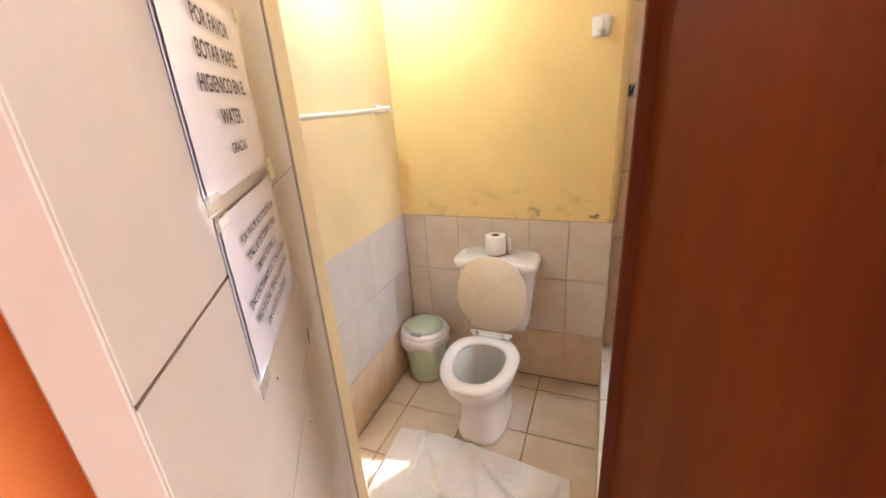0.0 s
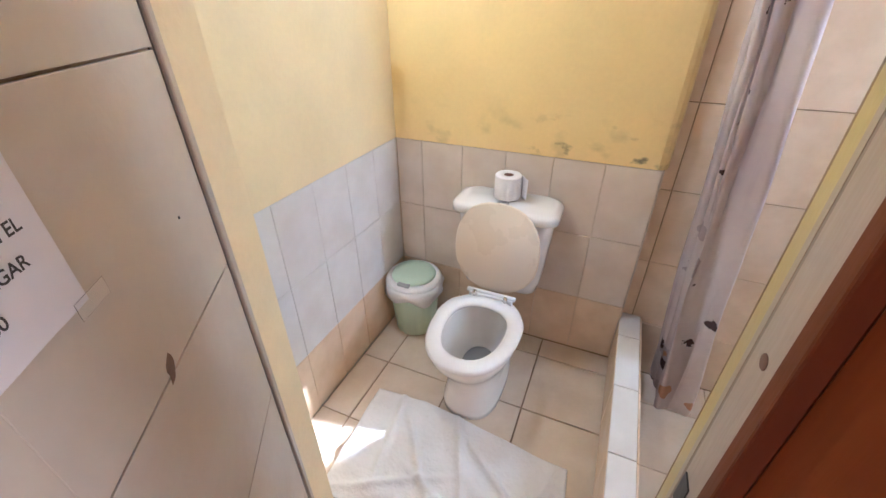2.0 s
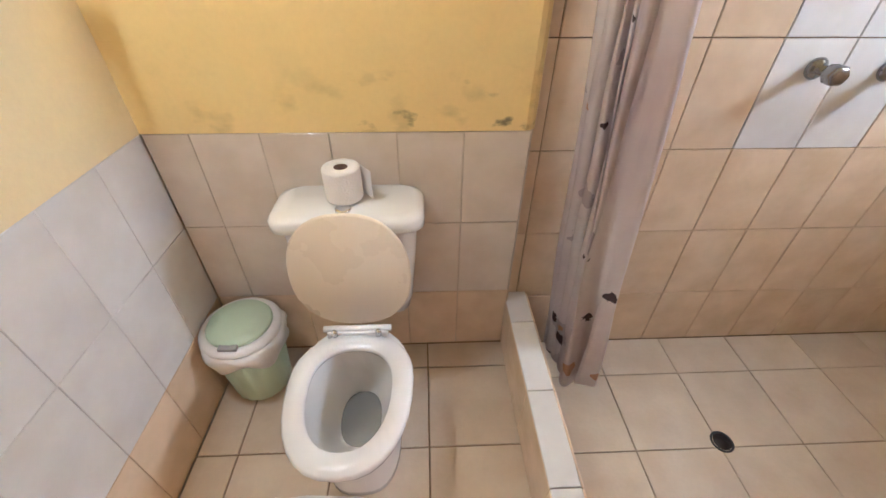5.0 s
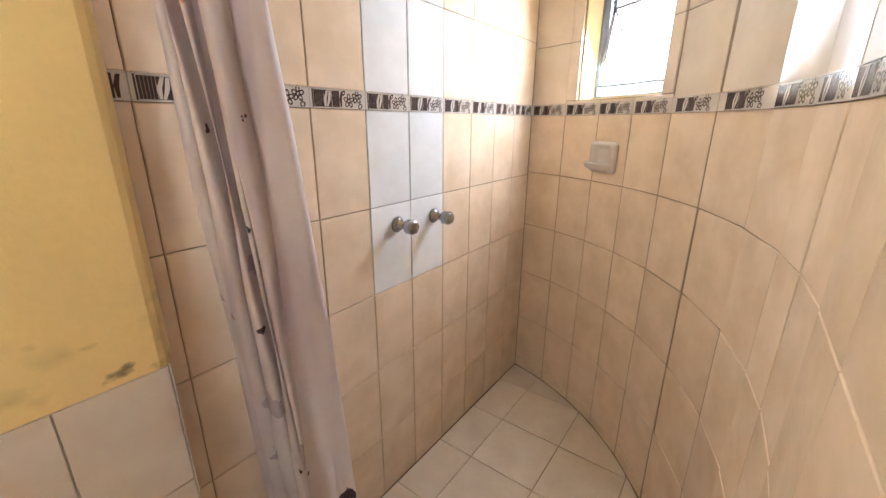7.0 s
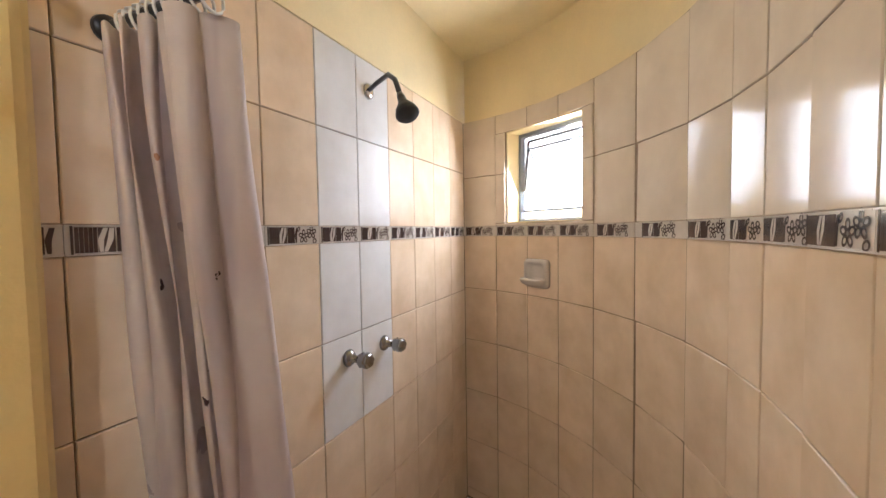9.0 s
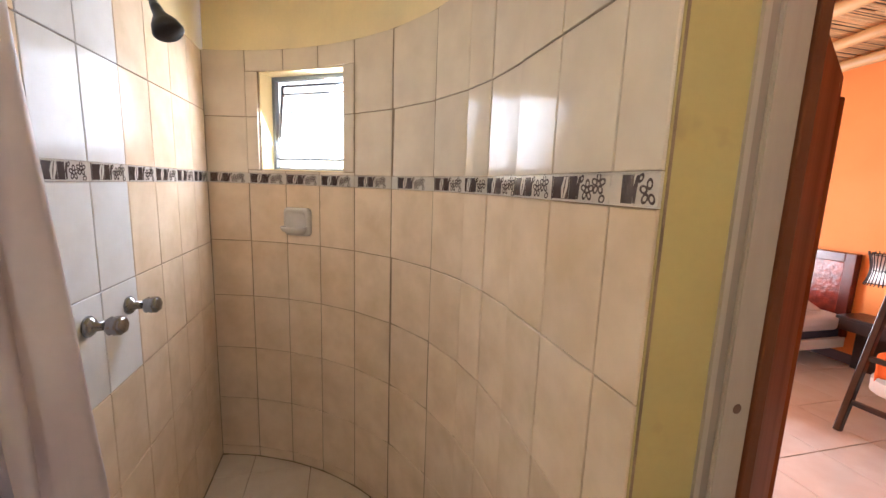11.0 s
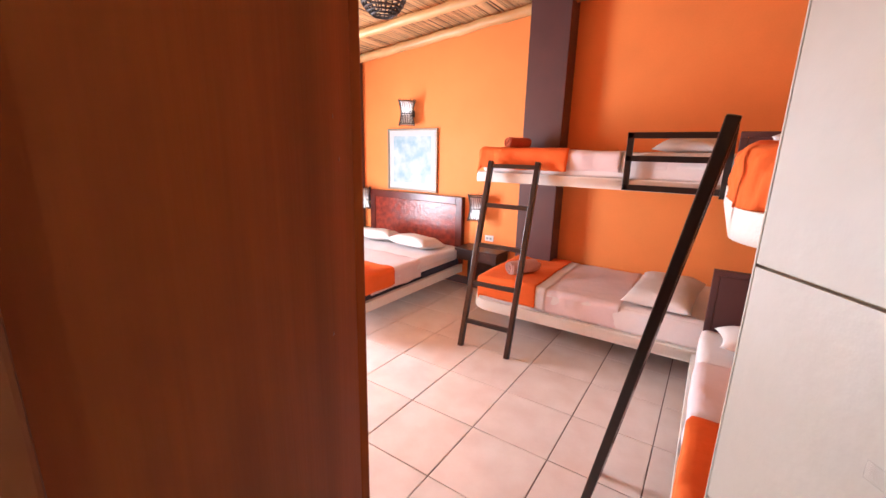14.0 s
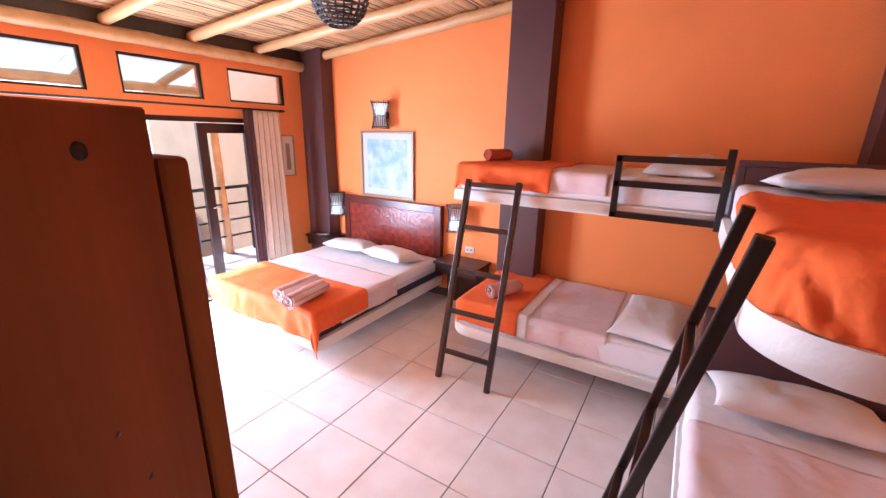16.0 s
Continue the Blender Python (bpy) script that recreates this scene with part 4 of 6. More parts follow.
mark(CURTAIN, (0.68, 0.60, 0.62), 7.0, 0.58, 0.70, (1.6, 1.4, 0.2))
motif(CURTAIN, (0.60, 0.52, 0.54), 5.0, 0.28, 0.5, (1.6, 0.2))
motif(CURTAIN, (0.62, 0.36, 0.24), 6.3, 0.20, 0.4, (0.7, 0.1))
motif(CURTAIN, (0.08, 0.05, 0.06), 8.5, 0.29, 0.5, (1.4, 0.0))
cn = CURTAIN.node_tree
thin = cn.nodes.new("ShaderNodeBsdfTranslucent")
both = cn.nodes.new("ShaderNodeMixShader")
both.inputs[0].default_value = 0.5
cn.links.new(cn.nodes["Principled BSDF"].inputs["Base Color"].links[0].from_socket, thin.inputs[0])
cn.links.new(cn.nodes["Principled BSDF"].outputs[0], both.inputs[1])
cn.links.new(thin.outputs[0], both.inputs[2])
cn.links.new(both.outputs[0], cn.nodes["Material Output"].inputs[0])
curtain = empty("shower_curtain", label="gathered pale pink shower curtain with dark flower prints", category="curtain")
bm = bmesh.new()
cols, rows = 150, 40
grid = []
for j in range(rows + 1):
    v = j / rows
    z = 0.045 + (ROD_Z - 0.035 - 0.045) * v
    row = []
    for i in range(cols + 1):
        u = i / cols
        spread = 0.29 - 0.06 * v
        fold = 2 * math.pi * 5.5 * u
        amp = 0.050 + 0.012 * math.sin(7 * u) + 0.010 * (1 - v)
        y = 2.015 - 0.02 * v - spread * u + 0.022 * math.sin(2 * fold + 1 + v)
        x = ROD_X + 0.12 * (1 - v) + amp * math.sin(fold + 0.8 * math.sin(2.2 * v + 3 * u)) + 0.012 * noise.noise((u * 6, v * 5, 2))
        row.append(bm.verts.new((x, y, z + 0.02 * math.sin(fold) * (1 - v))))
    grid.append(row)
for j in range(rows):
    for i in range(cols):
        bm.faces.new((grid[j][i], grid[j][i + 1], grid[j + 1][i + 1], grid[j + 1][i])).smooth = True
cloth = part("cloth", bm, CURTAIN, curtain, smooth=True)
cloth.modifiers.new("thickness", "SOLIDIFY").thickness = 0.0012
for k in range(11):
    bm = bmesh.new()
    y = 1.985 - 0.022 * k
    tube(bm, [(ROD_X + 0.022 * math.cos(a), y + 0.006 * math.sin(a), ROD_Z - 0.010 + 0.028 * math.sin(a)) for a in (2 * math.pi * q / 14 for q in range(15))], 0.0028, 6, cap=False)
    part("ring", bm, WHITE_PLASTIC, curtain)

blamp = empty("bulkhead_lamp", pose(-1.05, 1.45, 2.36), label="small white bathroom wall lamp with a lit globe", category="wall lamp")
bm = bmesh.new()
lathe(bm, [(0, 0), (0.055, 0), (0.055, 0.012), (0.045, 0.02), (0, 0.02)], 24)
part("base", bm, WHITE_PLASTIC, blamp, at=pose(0, 0, 0, 0, 90, 0))
bm = bmesh.new()
lathe(bm, [(0.028, 0.012), (0.07, -0.01), (0.085, -0.05), (0.083, -0.05), (0.066, -0.008), (0.028, 0.010)], 28)
part("shade", bm, WHITE_PLASTIC, blamp, at=pose(0.10, 0, 0.02))
bm = bmesh.new()
tube(bm, [(0.01, 0, 0.0), (0.06, 0, 0.03), (0.10, 0, 0.03)], 0.008, 8)
part("arm", bm, WHITE_PLASTIC, blamp)
glow = new("bulkhead_bulb_light", bpy.data.lights.new("bulkhead_bulb_light", "POINT"))
glow.data.energy, glow.data.shadow_soft_size, glow.data.color = LAMP_POWER, 0.03, (1.0, 0.97, 0.92)
glow.location = (-0.95, 1.45, 2.33)


# ---------------------------------------------------------------- bedroom
SOUTH, EAST, WEST, NORTH = -3.43, 4.30, -1.20, 0.67


def ceiling_z(x):
    return 2.78 + 0.092 * (4.13 - x)


bm = bmesh.new()
box(bm, WEST - 0.2, EAST + 0.2, SOUTH - 0.2, SOUTH, -0.3, 3.6)
wall_south = structure("wall_south", bm, ORANGE, "smooth orange painted wall behind the beds")
bm = bmesh.new()
box(bm, WEST - 0.2, WEST, SOUTH, NORTH, -0.3, 3.6)
structure("wall_west", bm, ORANGE, "orange painted wall beside the bunk beds")
bm = bmesh.new()
box(bm, 0.152, EAST + 0.2, NORTH, 0.745, -0.3, 3.6)
box(bm, WEST - 0.2, -1.052, 0.5, NORTH, -0.3, 3.6)
box(bm, -1.052, -0.737, 0.655, 0.671, 0.0, 3.6)
box(bm, -0.737, 0.152, 0.655, 0.684, 2.112, 3.6)
structure("wall_north", bm, ORANGE, "orange painted wall around the bathroom door")

# east wall with balcony door opening and high windows
DOOR_Y0, DOOR_Y1, DOOR_TOP = -2.62, -0.20, 1.97
HIGH = [(-3.0, -2.305), (-2.04, -1.33), (-1.09, -0.38), (-0.14, 0.5)]
HZ0, HZ1 = 2.14, 2.48
bm = bmesh.new()
box(bm, EAST, EAST + 0.14, SOUTH, DOOR_Y0, -0.3, DOOR_TOP)
box(bm, EAST, EAST + 0.14, DOOR_Y1, NORTH, -0.3, DOOR_TOP)
box(bm, EAST, EAST + 0.14, SOUTH, NORTH, DOOR_TOP, HZ0)
box(bm, EAST, EAST + 0.14, SOUTH, NORTH, HZ1, 3.6)
ys = [SOUTH] + [y for p in HIGH for y in p] + [NORTH]
for a, b in zip(ys[::2], ys[1::2]):
    box(bm, EAST, EAST + 0.14, a, b, HZ0, HZ1)
structure("wall_east", bm, ORANGE, "orange wall with a balcony door and high windows")

for y0, y1 in HIGH:
    w = empty("high_window", pose(EAST, (y0 + y1) / 2, (HZ0 + HZ1) / 2), kind="structure", label="high window with a thin dark frame")
    a, b = (y1 - y0) / 2, (HZ1 - HZ0) / 2
    bm = bmesh.new()
    for q in ((-a, -a + 0.025, -b, b), (a - 0.025, a, -b, b), (-a + 0.025, a - 0.025, -b, -b + 0.02), (-a + 0.025, a - 0.025, b - 0.025, b)):
        box(bm, 0.02, 0.06, q[0], q[1], q[2], q[3], 0.003)
    part("window_frame", bm, BLACK_WOOD, w)
    bm = bmesh.new()
    box(bm, 0.036, 0.041, -a + 0.025, a - 0.025, -b + 0.02, b - 0.025)
    p = part("pane", bm, GLASS, w)
    p.visible_shadow = False

bdoor = empty("door_2", kind="structure", label="dark timber glazed balcony doors, one leaf standing ajar")
bm = bmesh.new()
box(bm, EAST + 0.02, EAST + 0.10, DOOR_Y0, DOOR_Y0 + 0.06, 0, DOOR_TOP, 0.004)
box(bm, EAST + 0.02, EAST + 0.10, DOOR_Y1 - 0.06, DOOR_Y1, 0, DOOR_TOP, 0.004)
box(bm, EAST + 0.02, EAST + 0.10, DOOR_Y0 + 0.06, DOOR_Y1 - 0.06, DOOR_TOP - 0.05, DOOR_TOP, 0.004)
part("frame", bm, DARK_WOOD, bdoor)


def glazed_leaf(y, w, turn):
    leaf = part("leaf", bmesh.new(), DARK_WOOD, bdoor, at=pose(EAST + 0.06, y, 0.01, 0, 0, turn))
    bm = bmesh.new()
    t, h = 0.022, DOOR_TOP - 0.07
    box(bm, -t, t, 0, 0.10, 0, h, 0.004)
    box(bm, -t, t, w - 0.10, w, 0, h, 0.004)
    box(bm, -t, t, 0.10, w - 0.10, h - 0.10, h, 0.004)
    box(bm, -t, t, 0.10, w - 0.10, 0, 0.22, 0.004)
    bm.to_mesh(leaf.data)
    bm.free()
    bm = bmesh.new()
    box(bm, -0.003, 0.003, 0.10, w - 0.10, 0.22, h - 0.10)
    p = part("pane", bm, GLASS, leaf)
    p.visible_shadow = False
    bm = bmesh.new()
    tube(bm, [(-0.03, w - 0.05, 1.02), (-0.055, w - 0.05, 1.02), (-0.055, w - 0.14, 1.02)], 0.008, 8)
    part("handle", bm, CHROME, leaf)


glazed_leaf(DOOR_Y0 + 0.07, 0.62, 0)
glazed_leaf(DOOR_Y1 - 0.07, 0.60, 250)

# columns
bm = bmesh.new()
box(bm, 1.115, 1.50, SOUTH, -3.20, 0, 3.3, 0.004)
structure("column_1", bm, BROWN_PAINT, "dark brown painted column against the orange wall")
bm = bmesh.new()
box(bm, 3.92, EAST, SOUTH, -3.24, 0, 3.3, 0.004)
structure("column_2", bm, BROWN_PAINT, "dark brown painted corner column")
bm = bmesh.new()
box(bm, WEST, -0.97, SOUTH, -3.22, 0, 3.5, 0.004)
structure("column_3", bm, BROWN_PAINT, "dark brown painted corner column")
bm = bmesh.new()
box(bm, WEST + 0.23, 1.115, SOUTH, SOUTH + 0.006, 0, 0.10, 0.002)
box(bm, 1.50, 3.92, SOUTH, SOUTH + 0.008, 0, 0.10, 0.002)
structure("baseboard", bm, BROWN_PAINT, "dark brown painted skirting")

bm = bmesh.new()
box(bm, WEST - 0.1, EAST + 0.0, SOUTH, 0.66, -0.3, -0.008)
floor_room = structure("floor_bedroom", bm, ROOM_GROUT, "large pale floor tiles with dark joints")

# cane ceiling, poles and wall beam
rng = random.Random(11)
bm = bmesh.new()
x = WEST - 0.05
while x < EAST + 0.1:
    wd = rng.uniform(0.012, 0.034)
    y = SOUTH - 0.02
    while y < NORTH:
        ln = rng.uniform(0.9, 2.6)
        y1 = min(y + ln, NORTH + 0.05)
        zj = rng.uniform(0, 0.012)
        za, zb = ceiling_z(x) + zj, ceiling_z(x + wd) + zj
        sk = rng.uniform(-0.008, 0.008)
        vs = [bm.verts.new(c) for c in ((x, y, za), (x + wd, y, zb), (x + wd + sk, y1, zb + rng.uniform(-0.004, 0.004)), (x + sk, y1, za),
                                        (x + wd / 2, y, za - wd * 0.25), (x + wd / 2 + sk, y1, za - wd * 0.25))]
        bm.faces.new((vs[0], vs[4], vs[5], vs[3]))
        bm.faces.new((vs[4], vs[1], vs[2], vs[5]))
        bm.faces.new((vs[1], vs[0], vs[3], vs[2]))
        y = y1 + rng.uniform(0.0, 0.02)
    x += wd + rng.choice((0.0005, 0.001, 0.001, 0.002, 0.004))
nt = CANE.node_tree
geo = nt.nodes.new("ShaderNodeNewGeometry")
hs = nt.nodes.new("ShaderNodeHueSaturation")
mr = nt.nodes.new("ShaderNodeMapRange")
mr.inputs["To Min"].default_value, mr.inputs["To Max"].default_value = 0.74, 1.18
nt.links.new(geo.outputs["Random Per Island"], mr.inputs[0])
nt.links.new(mr.outputs[0], hs.inputs["Value"])
old = nt.nodes["Principled BSDF"].inputs["Base Color"].links[0].from_socket
nt.links.new(old, hs.inputs["Color"])
nt.links.new(hs.outputs[0], nt.nodes["Principled BSDF"].inputs["Base Color"])
structure("ceiling_bedroom", bm, CANE, "split cane ceiling with ragged gaps")
bm = bmesh.new()
pts = [(WEST - 0.2, ceiling_z(WEST - 0.2) + 0.03), (EAST + 0.2, ceiling_z(EAST + 0.2) + 0.03)]
vs = []
for dz in (0, 0.08):
    for xx, zz in pts:
        for yy in (SOUTH - 0.2, NORTH + 0.2):
            vs.append(bm.verts.new((xx, yy, zz + dz)))
for q in ((0, 1, 3, 2), (4, 6, 7, 5), (0, 2, 6, 4), (1, 5, 7, 3), (0, 4, 5, 1), (2, 3, 7, 6)):
    bm.faces.new([vs[i] for i in q])
structure("roof_boards", bm, DARK_WOOD, "dark boards above the cane")


def bamboo(bm, a, b, r, rng):
    a, b = Vector(a), Vector(b)
    n = max(4, int((b - a).length / 0.09))
    pts, rs = [], []
    for k in range(n + 1):
        p = a.lerp(b, k / n)
        p.z += 0.006 * noise.noise((k * 0.35, a.y, 1))
        p.y += 0.008 * noise.noise((k * 0.3, a.y, 7))
        pts.append(p)
        rs.append(r * (1 + (0.055 if k % 3 == 0 else 0) + 0.02 * noise.noise((k * 0.6, a.y, 3))))
    return tube(bm, pts, rs, 14)


for k, y in enumerate((-3.33, -2.65, -1.96, -1.27, -0.58, 0.10)):
    pole = bamboo(bmesh.new(), (EAST - 0.02, y, ceiling_z(EAST) - 0.075), (WEST + 0.02, y + (0 if k == 0 else 0.04 * (WEST - EAST)), ceiling_z(WEST) - 0.075), 0.048 - 0.004 * (k % 2), rng)
    tagged(part("ceiling_pole", pole, BAMBOO), kind="structure", label="varnished bamboo pole under the cane ceiling")
pole = bamboo(bmesh.new(), (EAST - 0.055, SOUTH + 0.20, 2.60), (EAST - 0.055, NORTH - 0.02, 2.60), 0.055, rng)
tagged(part("wall_pole", pole, BAMBOO), kind="structure", label="thick bamboo pole along the top of the window wall")
bm = bmesh.new()
box(bm, EAST - 0.05, EAST - 0.001, SOUTH + 0.2, NORTH - 0.005, 2.655, 2.80)
structure("wall_beam", bm, DARK_WOOD, "dark timber beam above the windows")

# ---------------------------------------------------------------- wardrobe beside the bathroom door
ward = empty("wardrobe", label="red brown varnished wooden wardrobe beside the bathroom door", category="wardrobe")
P0, P1 = Vector((0.099, 0.664)), Vector((0.345, 0.210))
dirn = (P1 - P0).normalized()
nrm = Vector((-dirn.y, dirn.x))
bm = bmesh.new()
q = [P0, P1, P1 + Vector((0.022, 0.012)), P0 + Vector((0.022, 0.0))]
prism(bm, [(p.x, p.y) for p in q], 0.0, 1.865)
bmesh.ops.bevel(bm, geom=list(bm.edges), offset=0.002, segments=1, affect="EDGES")
part("side_panel", bm, WARDROBE, ward)
bm = bmesh.new()
prism(bm, [(0.130, 0.660), (0.372, 0.222), (1.10, 0.222), (1.10, 0.660)], 0.08, 1.845)
part("carcass", bm, WARDROBE, ward)
for x0, x1 in ((0.352, 0.722), (0.727, 1.10)):
    bm = bmesh.new()
    box(bm, x0, x1, 0.178, 0.206, 0.09, 1.825, 0.006)
    d = part("door", bm, WARDROBE, ward)
    bm = bmesh.new()
    kx = x1 - 0.04 if x0 < 0.5 else x0 + 0.04
    lathe(bm, [(0.0, 0), (0.012, 0), (0.008, 0.012), (0.016, 0.022), (0.012, 0.03), (0, 0.031)], 16)
    part("knob", bm, CHROME, d, at=pose(kx, 0.178, 0.95, 90, 0, 0))
for s, z, rr in ((0.45, 1.833, 0.9), (0.43, 1.62, 0.35), (0.45, 1.56, 0.4), (0.40, 1.30, 0.4), (0.06, 1.80, 0.4)):
    c = P0 + dirn * s
    bm = bmesh.new()
    lathe(bm, [(0.0, 0), (0.0075 * rr, 0), (0.006 * rr, 0.0012), (0, 0.0014)], 12)
    part("bolt_head", bm, DARK_WOOD, ward, at=Matrix.Translation((c.x, c.y, z)) @ pose(0, 0, 0, 0, 90, math.degrees(math.atan2(-nrm.y, -nrm.x)) + 180))

# ---------------------------------------------------------------- beds


def drape(name, parent, x0, x1, y0, y1, z, drops, mat, r=0.03, step=0.022, wrinkle=0.006, flare=0.02, seed=1, crown=0.0, corner=0.0, thick=0.005, label="", point=0.45, crease=0.6):
    """Cloth over a mattress top; drops: how far it hangs over (x0, x1, y0, y1)."""
    def axis(a0, a1, d0, d1):
        return np.linspace(a0 - d0, a1 + d1, max(6, int((a1 - a0 + d0 + d1) / step)))

    us, vs = axis(x0, x1, drops[0], drops[1]), axis(y0, y1, drops[2], drops[3])
    bm = bmesh.new()
    grid = []
    for v in vs:
        row = []
        for u in us:
            bx, by = min(max(u, x0), x1), min(max(v, y0), y1)
            cx, cy = x1 - corner, y1 - corner
            if corner and u > cx and v > cy:      # round the free corner
                q = Vector((u - cx, v - cy))
                big = max(q.x, q.y)
                q = q.normalized() * big
                k = min(1.0, corner / max(big, 1e-6))
                bx, by = cx + q.x * k, cy + q.y * k
                ox, oy = (cx + q.x) - bx, (cy + q.y) - by
                if big <= corner:
                    ox = oy = 0.0
                    u2, v2 = cx + q.x, cy + q.y
                over2 = max(0.0, big - corner)
            else:
                ox, oy = u - bx, v - by
                over2 = max(abs(ox), abs(oy)) + point * min(abs(ox), abs(oy))
            if over2 < r:
                a = over2 / r * math.pi / 2
                out, down = r * math.sin(a), r * (1 - math.cos(a))
            else:
                out, down = r + flare * (over2 - r) + 1.6 * flare * noise.noise(((u + v) * 5.5, seed * 3.1, 0.5)) * (over2 - r) * 3, over2 - r + r
            if ox or oy:
                L = math.hypot(ox, oy)
                x, y = bx + out * ox / L, by + out * oy / L
            else:
                x, y = bx, by
            n1 = noise.noise((u * 3.0 + seed, v * 3.0, seed * 1.7))
            n2 = noise.noise((u * 9.0, v * 5.0 + seed, seed * 0.3)) + 0.5 * noise.noise((u * 17.0 + seed, v * 21.0, seed))
            lift = crown * (1 - ((u - (x0 + x1) / 2) / ((x1 - x0) / 2 + 0.01)) ** 2) if not ox and not oy else 0
            zz = z - down + wrinkle * (1.2 * n1 + 0.8 * n2 + 0.7 * abs(noise.noise((u * 5 + v * 4, seed, v * 2)))
                                      + crease * max(0.0, 1 - 9 * abs(noise.noise((u * 2.6 + v * 1.4, v * 4.2 - u * 1.1, seed * 2.3))))) + lift
            if over2 >= r:
                x += wrinkle * 1.6 * n2 * (1 if ox else 0)
                y += wrinkle * 1.6 * n2 * (1 if oy else 0)
            row.append(bm.verts.new((x, y, zz)))
        grid.append(row)
    for j in range(len(vs) - 1):
        for i in range(len(us) - 1):
            bm.faces.new((grid[j][i], grid[j][i + 1], grid[j + 1][i + 1], grid[j + 1][i])).smooth = True
    ob = part(name, bm, mat, parent, label, smooth=True)
    s = ob.modifiers.new("thickness", "SOLIDIFY")
    s.thickness, s.offset = thick, -1
    return ob


def pillow(m, w=0.62, d=0.40, h=0.13, label="plump white cotton pillow", group="pillows"):
    bm = bmesh.new()
    n, k = 36, 26
    for side in (1, -1):
        grid = []
        for j in range(k + 1):
            row = []
            for i in range(n + 1):
                u, v = 2 * i / n - 1, 2 * j / k - 1
                e = (1 - abs(u) ** 3.2) * (1 - abs(v) ** 3.2)
                pinch = 1 - 0.10 * (1 - abs(u) ** 2) * (abs(v) ** 4)
                pin2 = 1 - 0.08 * (1 - abs(v) ** 2) * (abs(u) ** 4)
                z = side * h / 2 * max(0, e) ** 0.55 * (1.0 if side > 0 else 0.6) + e * (0.014 * noise.noise((u * 2.6, v * 2.2, m.translation.x * 3 + m.translation.y)) + 0.006 * max(0.0, 1 - 6 * abs(noise.noise((u * 2.2 + v, v * 2.6 - u, m.translation.y * 2)))))
                row.append(bm.verts.new((u * w / 2 * pin2, v * d / 2 * pinch, z + 0.3 * h)))
            grid.append(row)
        for j in range(k):
            for i in range(n):
                q = (grid[j][i], grid[j][i + 1], grid[j + 1][i + 1], grid[j + 1][i])
                bm.faces.new(q if side > 0 else q[::-1]).smooth = True
    bmesh.ops.remove_doubles(bm, verts=bm.verts, dist=0.0008)
    ob = part("pillow", bm, PILLOW_CLOTH, None, smooth=True, at=m)
    return tagged(ob, label=label, category="pillow", group=group)


def towel_roll(m, length=0.30, r=0.065, mat=None, label="rolled salmon pink towel"):
    bm = bmesh.new()
    turns, n, t = 3.1, 84, 0.011
    xs = np.linspace(-length / 2, length / 2, 15)
    sheets = []
    for side in (0, 1):
        rows = []
        for x in xs:
            e = min(1.0, (length / 2 - abs(x)) / 0.03)
            row = []
            for k in range(n + 1):
                a = 2 * math.pi * turns * k / n + 0.6 * x
                q = 0.014 + (r - 0.014) * k / n - side * t
                q *= 0.93 + 0.07 * math.sqrt(max(0.0, e))
                q += 0.0035 * noise.noise((x * 14, math.cos(a) * 1.6, math.sin(a) * 1.6 + r * 90))
                xx = x + 0.010 * noise.noise((k * 0.11, r * 50, 4.0)) * (abs(x) / (length / 2)) ** 3
                row.append(bm.verts.new((xx, q * math.cos(a) * 1.05, q * math.sin(a) * 0.94)))
            rows.append(row)
        sheets.append(rows)
        for a, b in zip(rows, rows[1:]):
            for i in range(n):
                q = (a[i], a[i + 1], b[i + 1], b[i])
                bm.faces.new(q if side else q[::-1]).smooth = True
    for o, q in ((sheets[0][0], sheets[1][0]), (sheets[0][-1], sheets[1][-1])):
        for i in range(n):
            bm.faces.new((o[i], o[i + 1], q[i + 1], q[i])).smooth = True
    ob = part("rolled_towel", bm, mat or TOWEL_PINK, None, at=m @ pose(0, 0, r * 0.92))
    return tagged(ob, label=label, category="towel", group="rolled towels")


def slab(parent, outline, z0, z1):
    bm = prism(bmesh.new(), outline, z0, z1)
    for f in bm.faces:
        f.smooth = abs(f.normal.z) < 0.5 and len(f.verts) == 4
    bmesh.ops.bevel(bm, geom=[e for e in bm.edges if abs(e.verts[0].co.z - e.verts[1].co.z) < 1e-5], offset=0.012, segments=2, affect="EDGES")
    part("slab", bm, WHITE_PAINT, parent, "white painted masonry slab")


def mattress(parent, outline, z0, z1, mat=None):
    cx, cy = sum(p[0] for p in outline) / len(outline), sum(p[1] for p in outline) / len(outline)
    bm = bmesh.new()
    loft(bm, [[(cx + (x - cx) * k, cy + (y - cy) * k, z) for x, y in outline] for k, z in ((0.985, z0), (1.0, z0 + 0.02), (1.0, z1 - 0.025), (0.985, z1 - 0.004), (0.96, z1))])
    part("mattress", bm, mat or SHEET, parent)


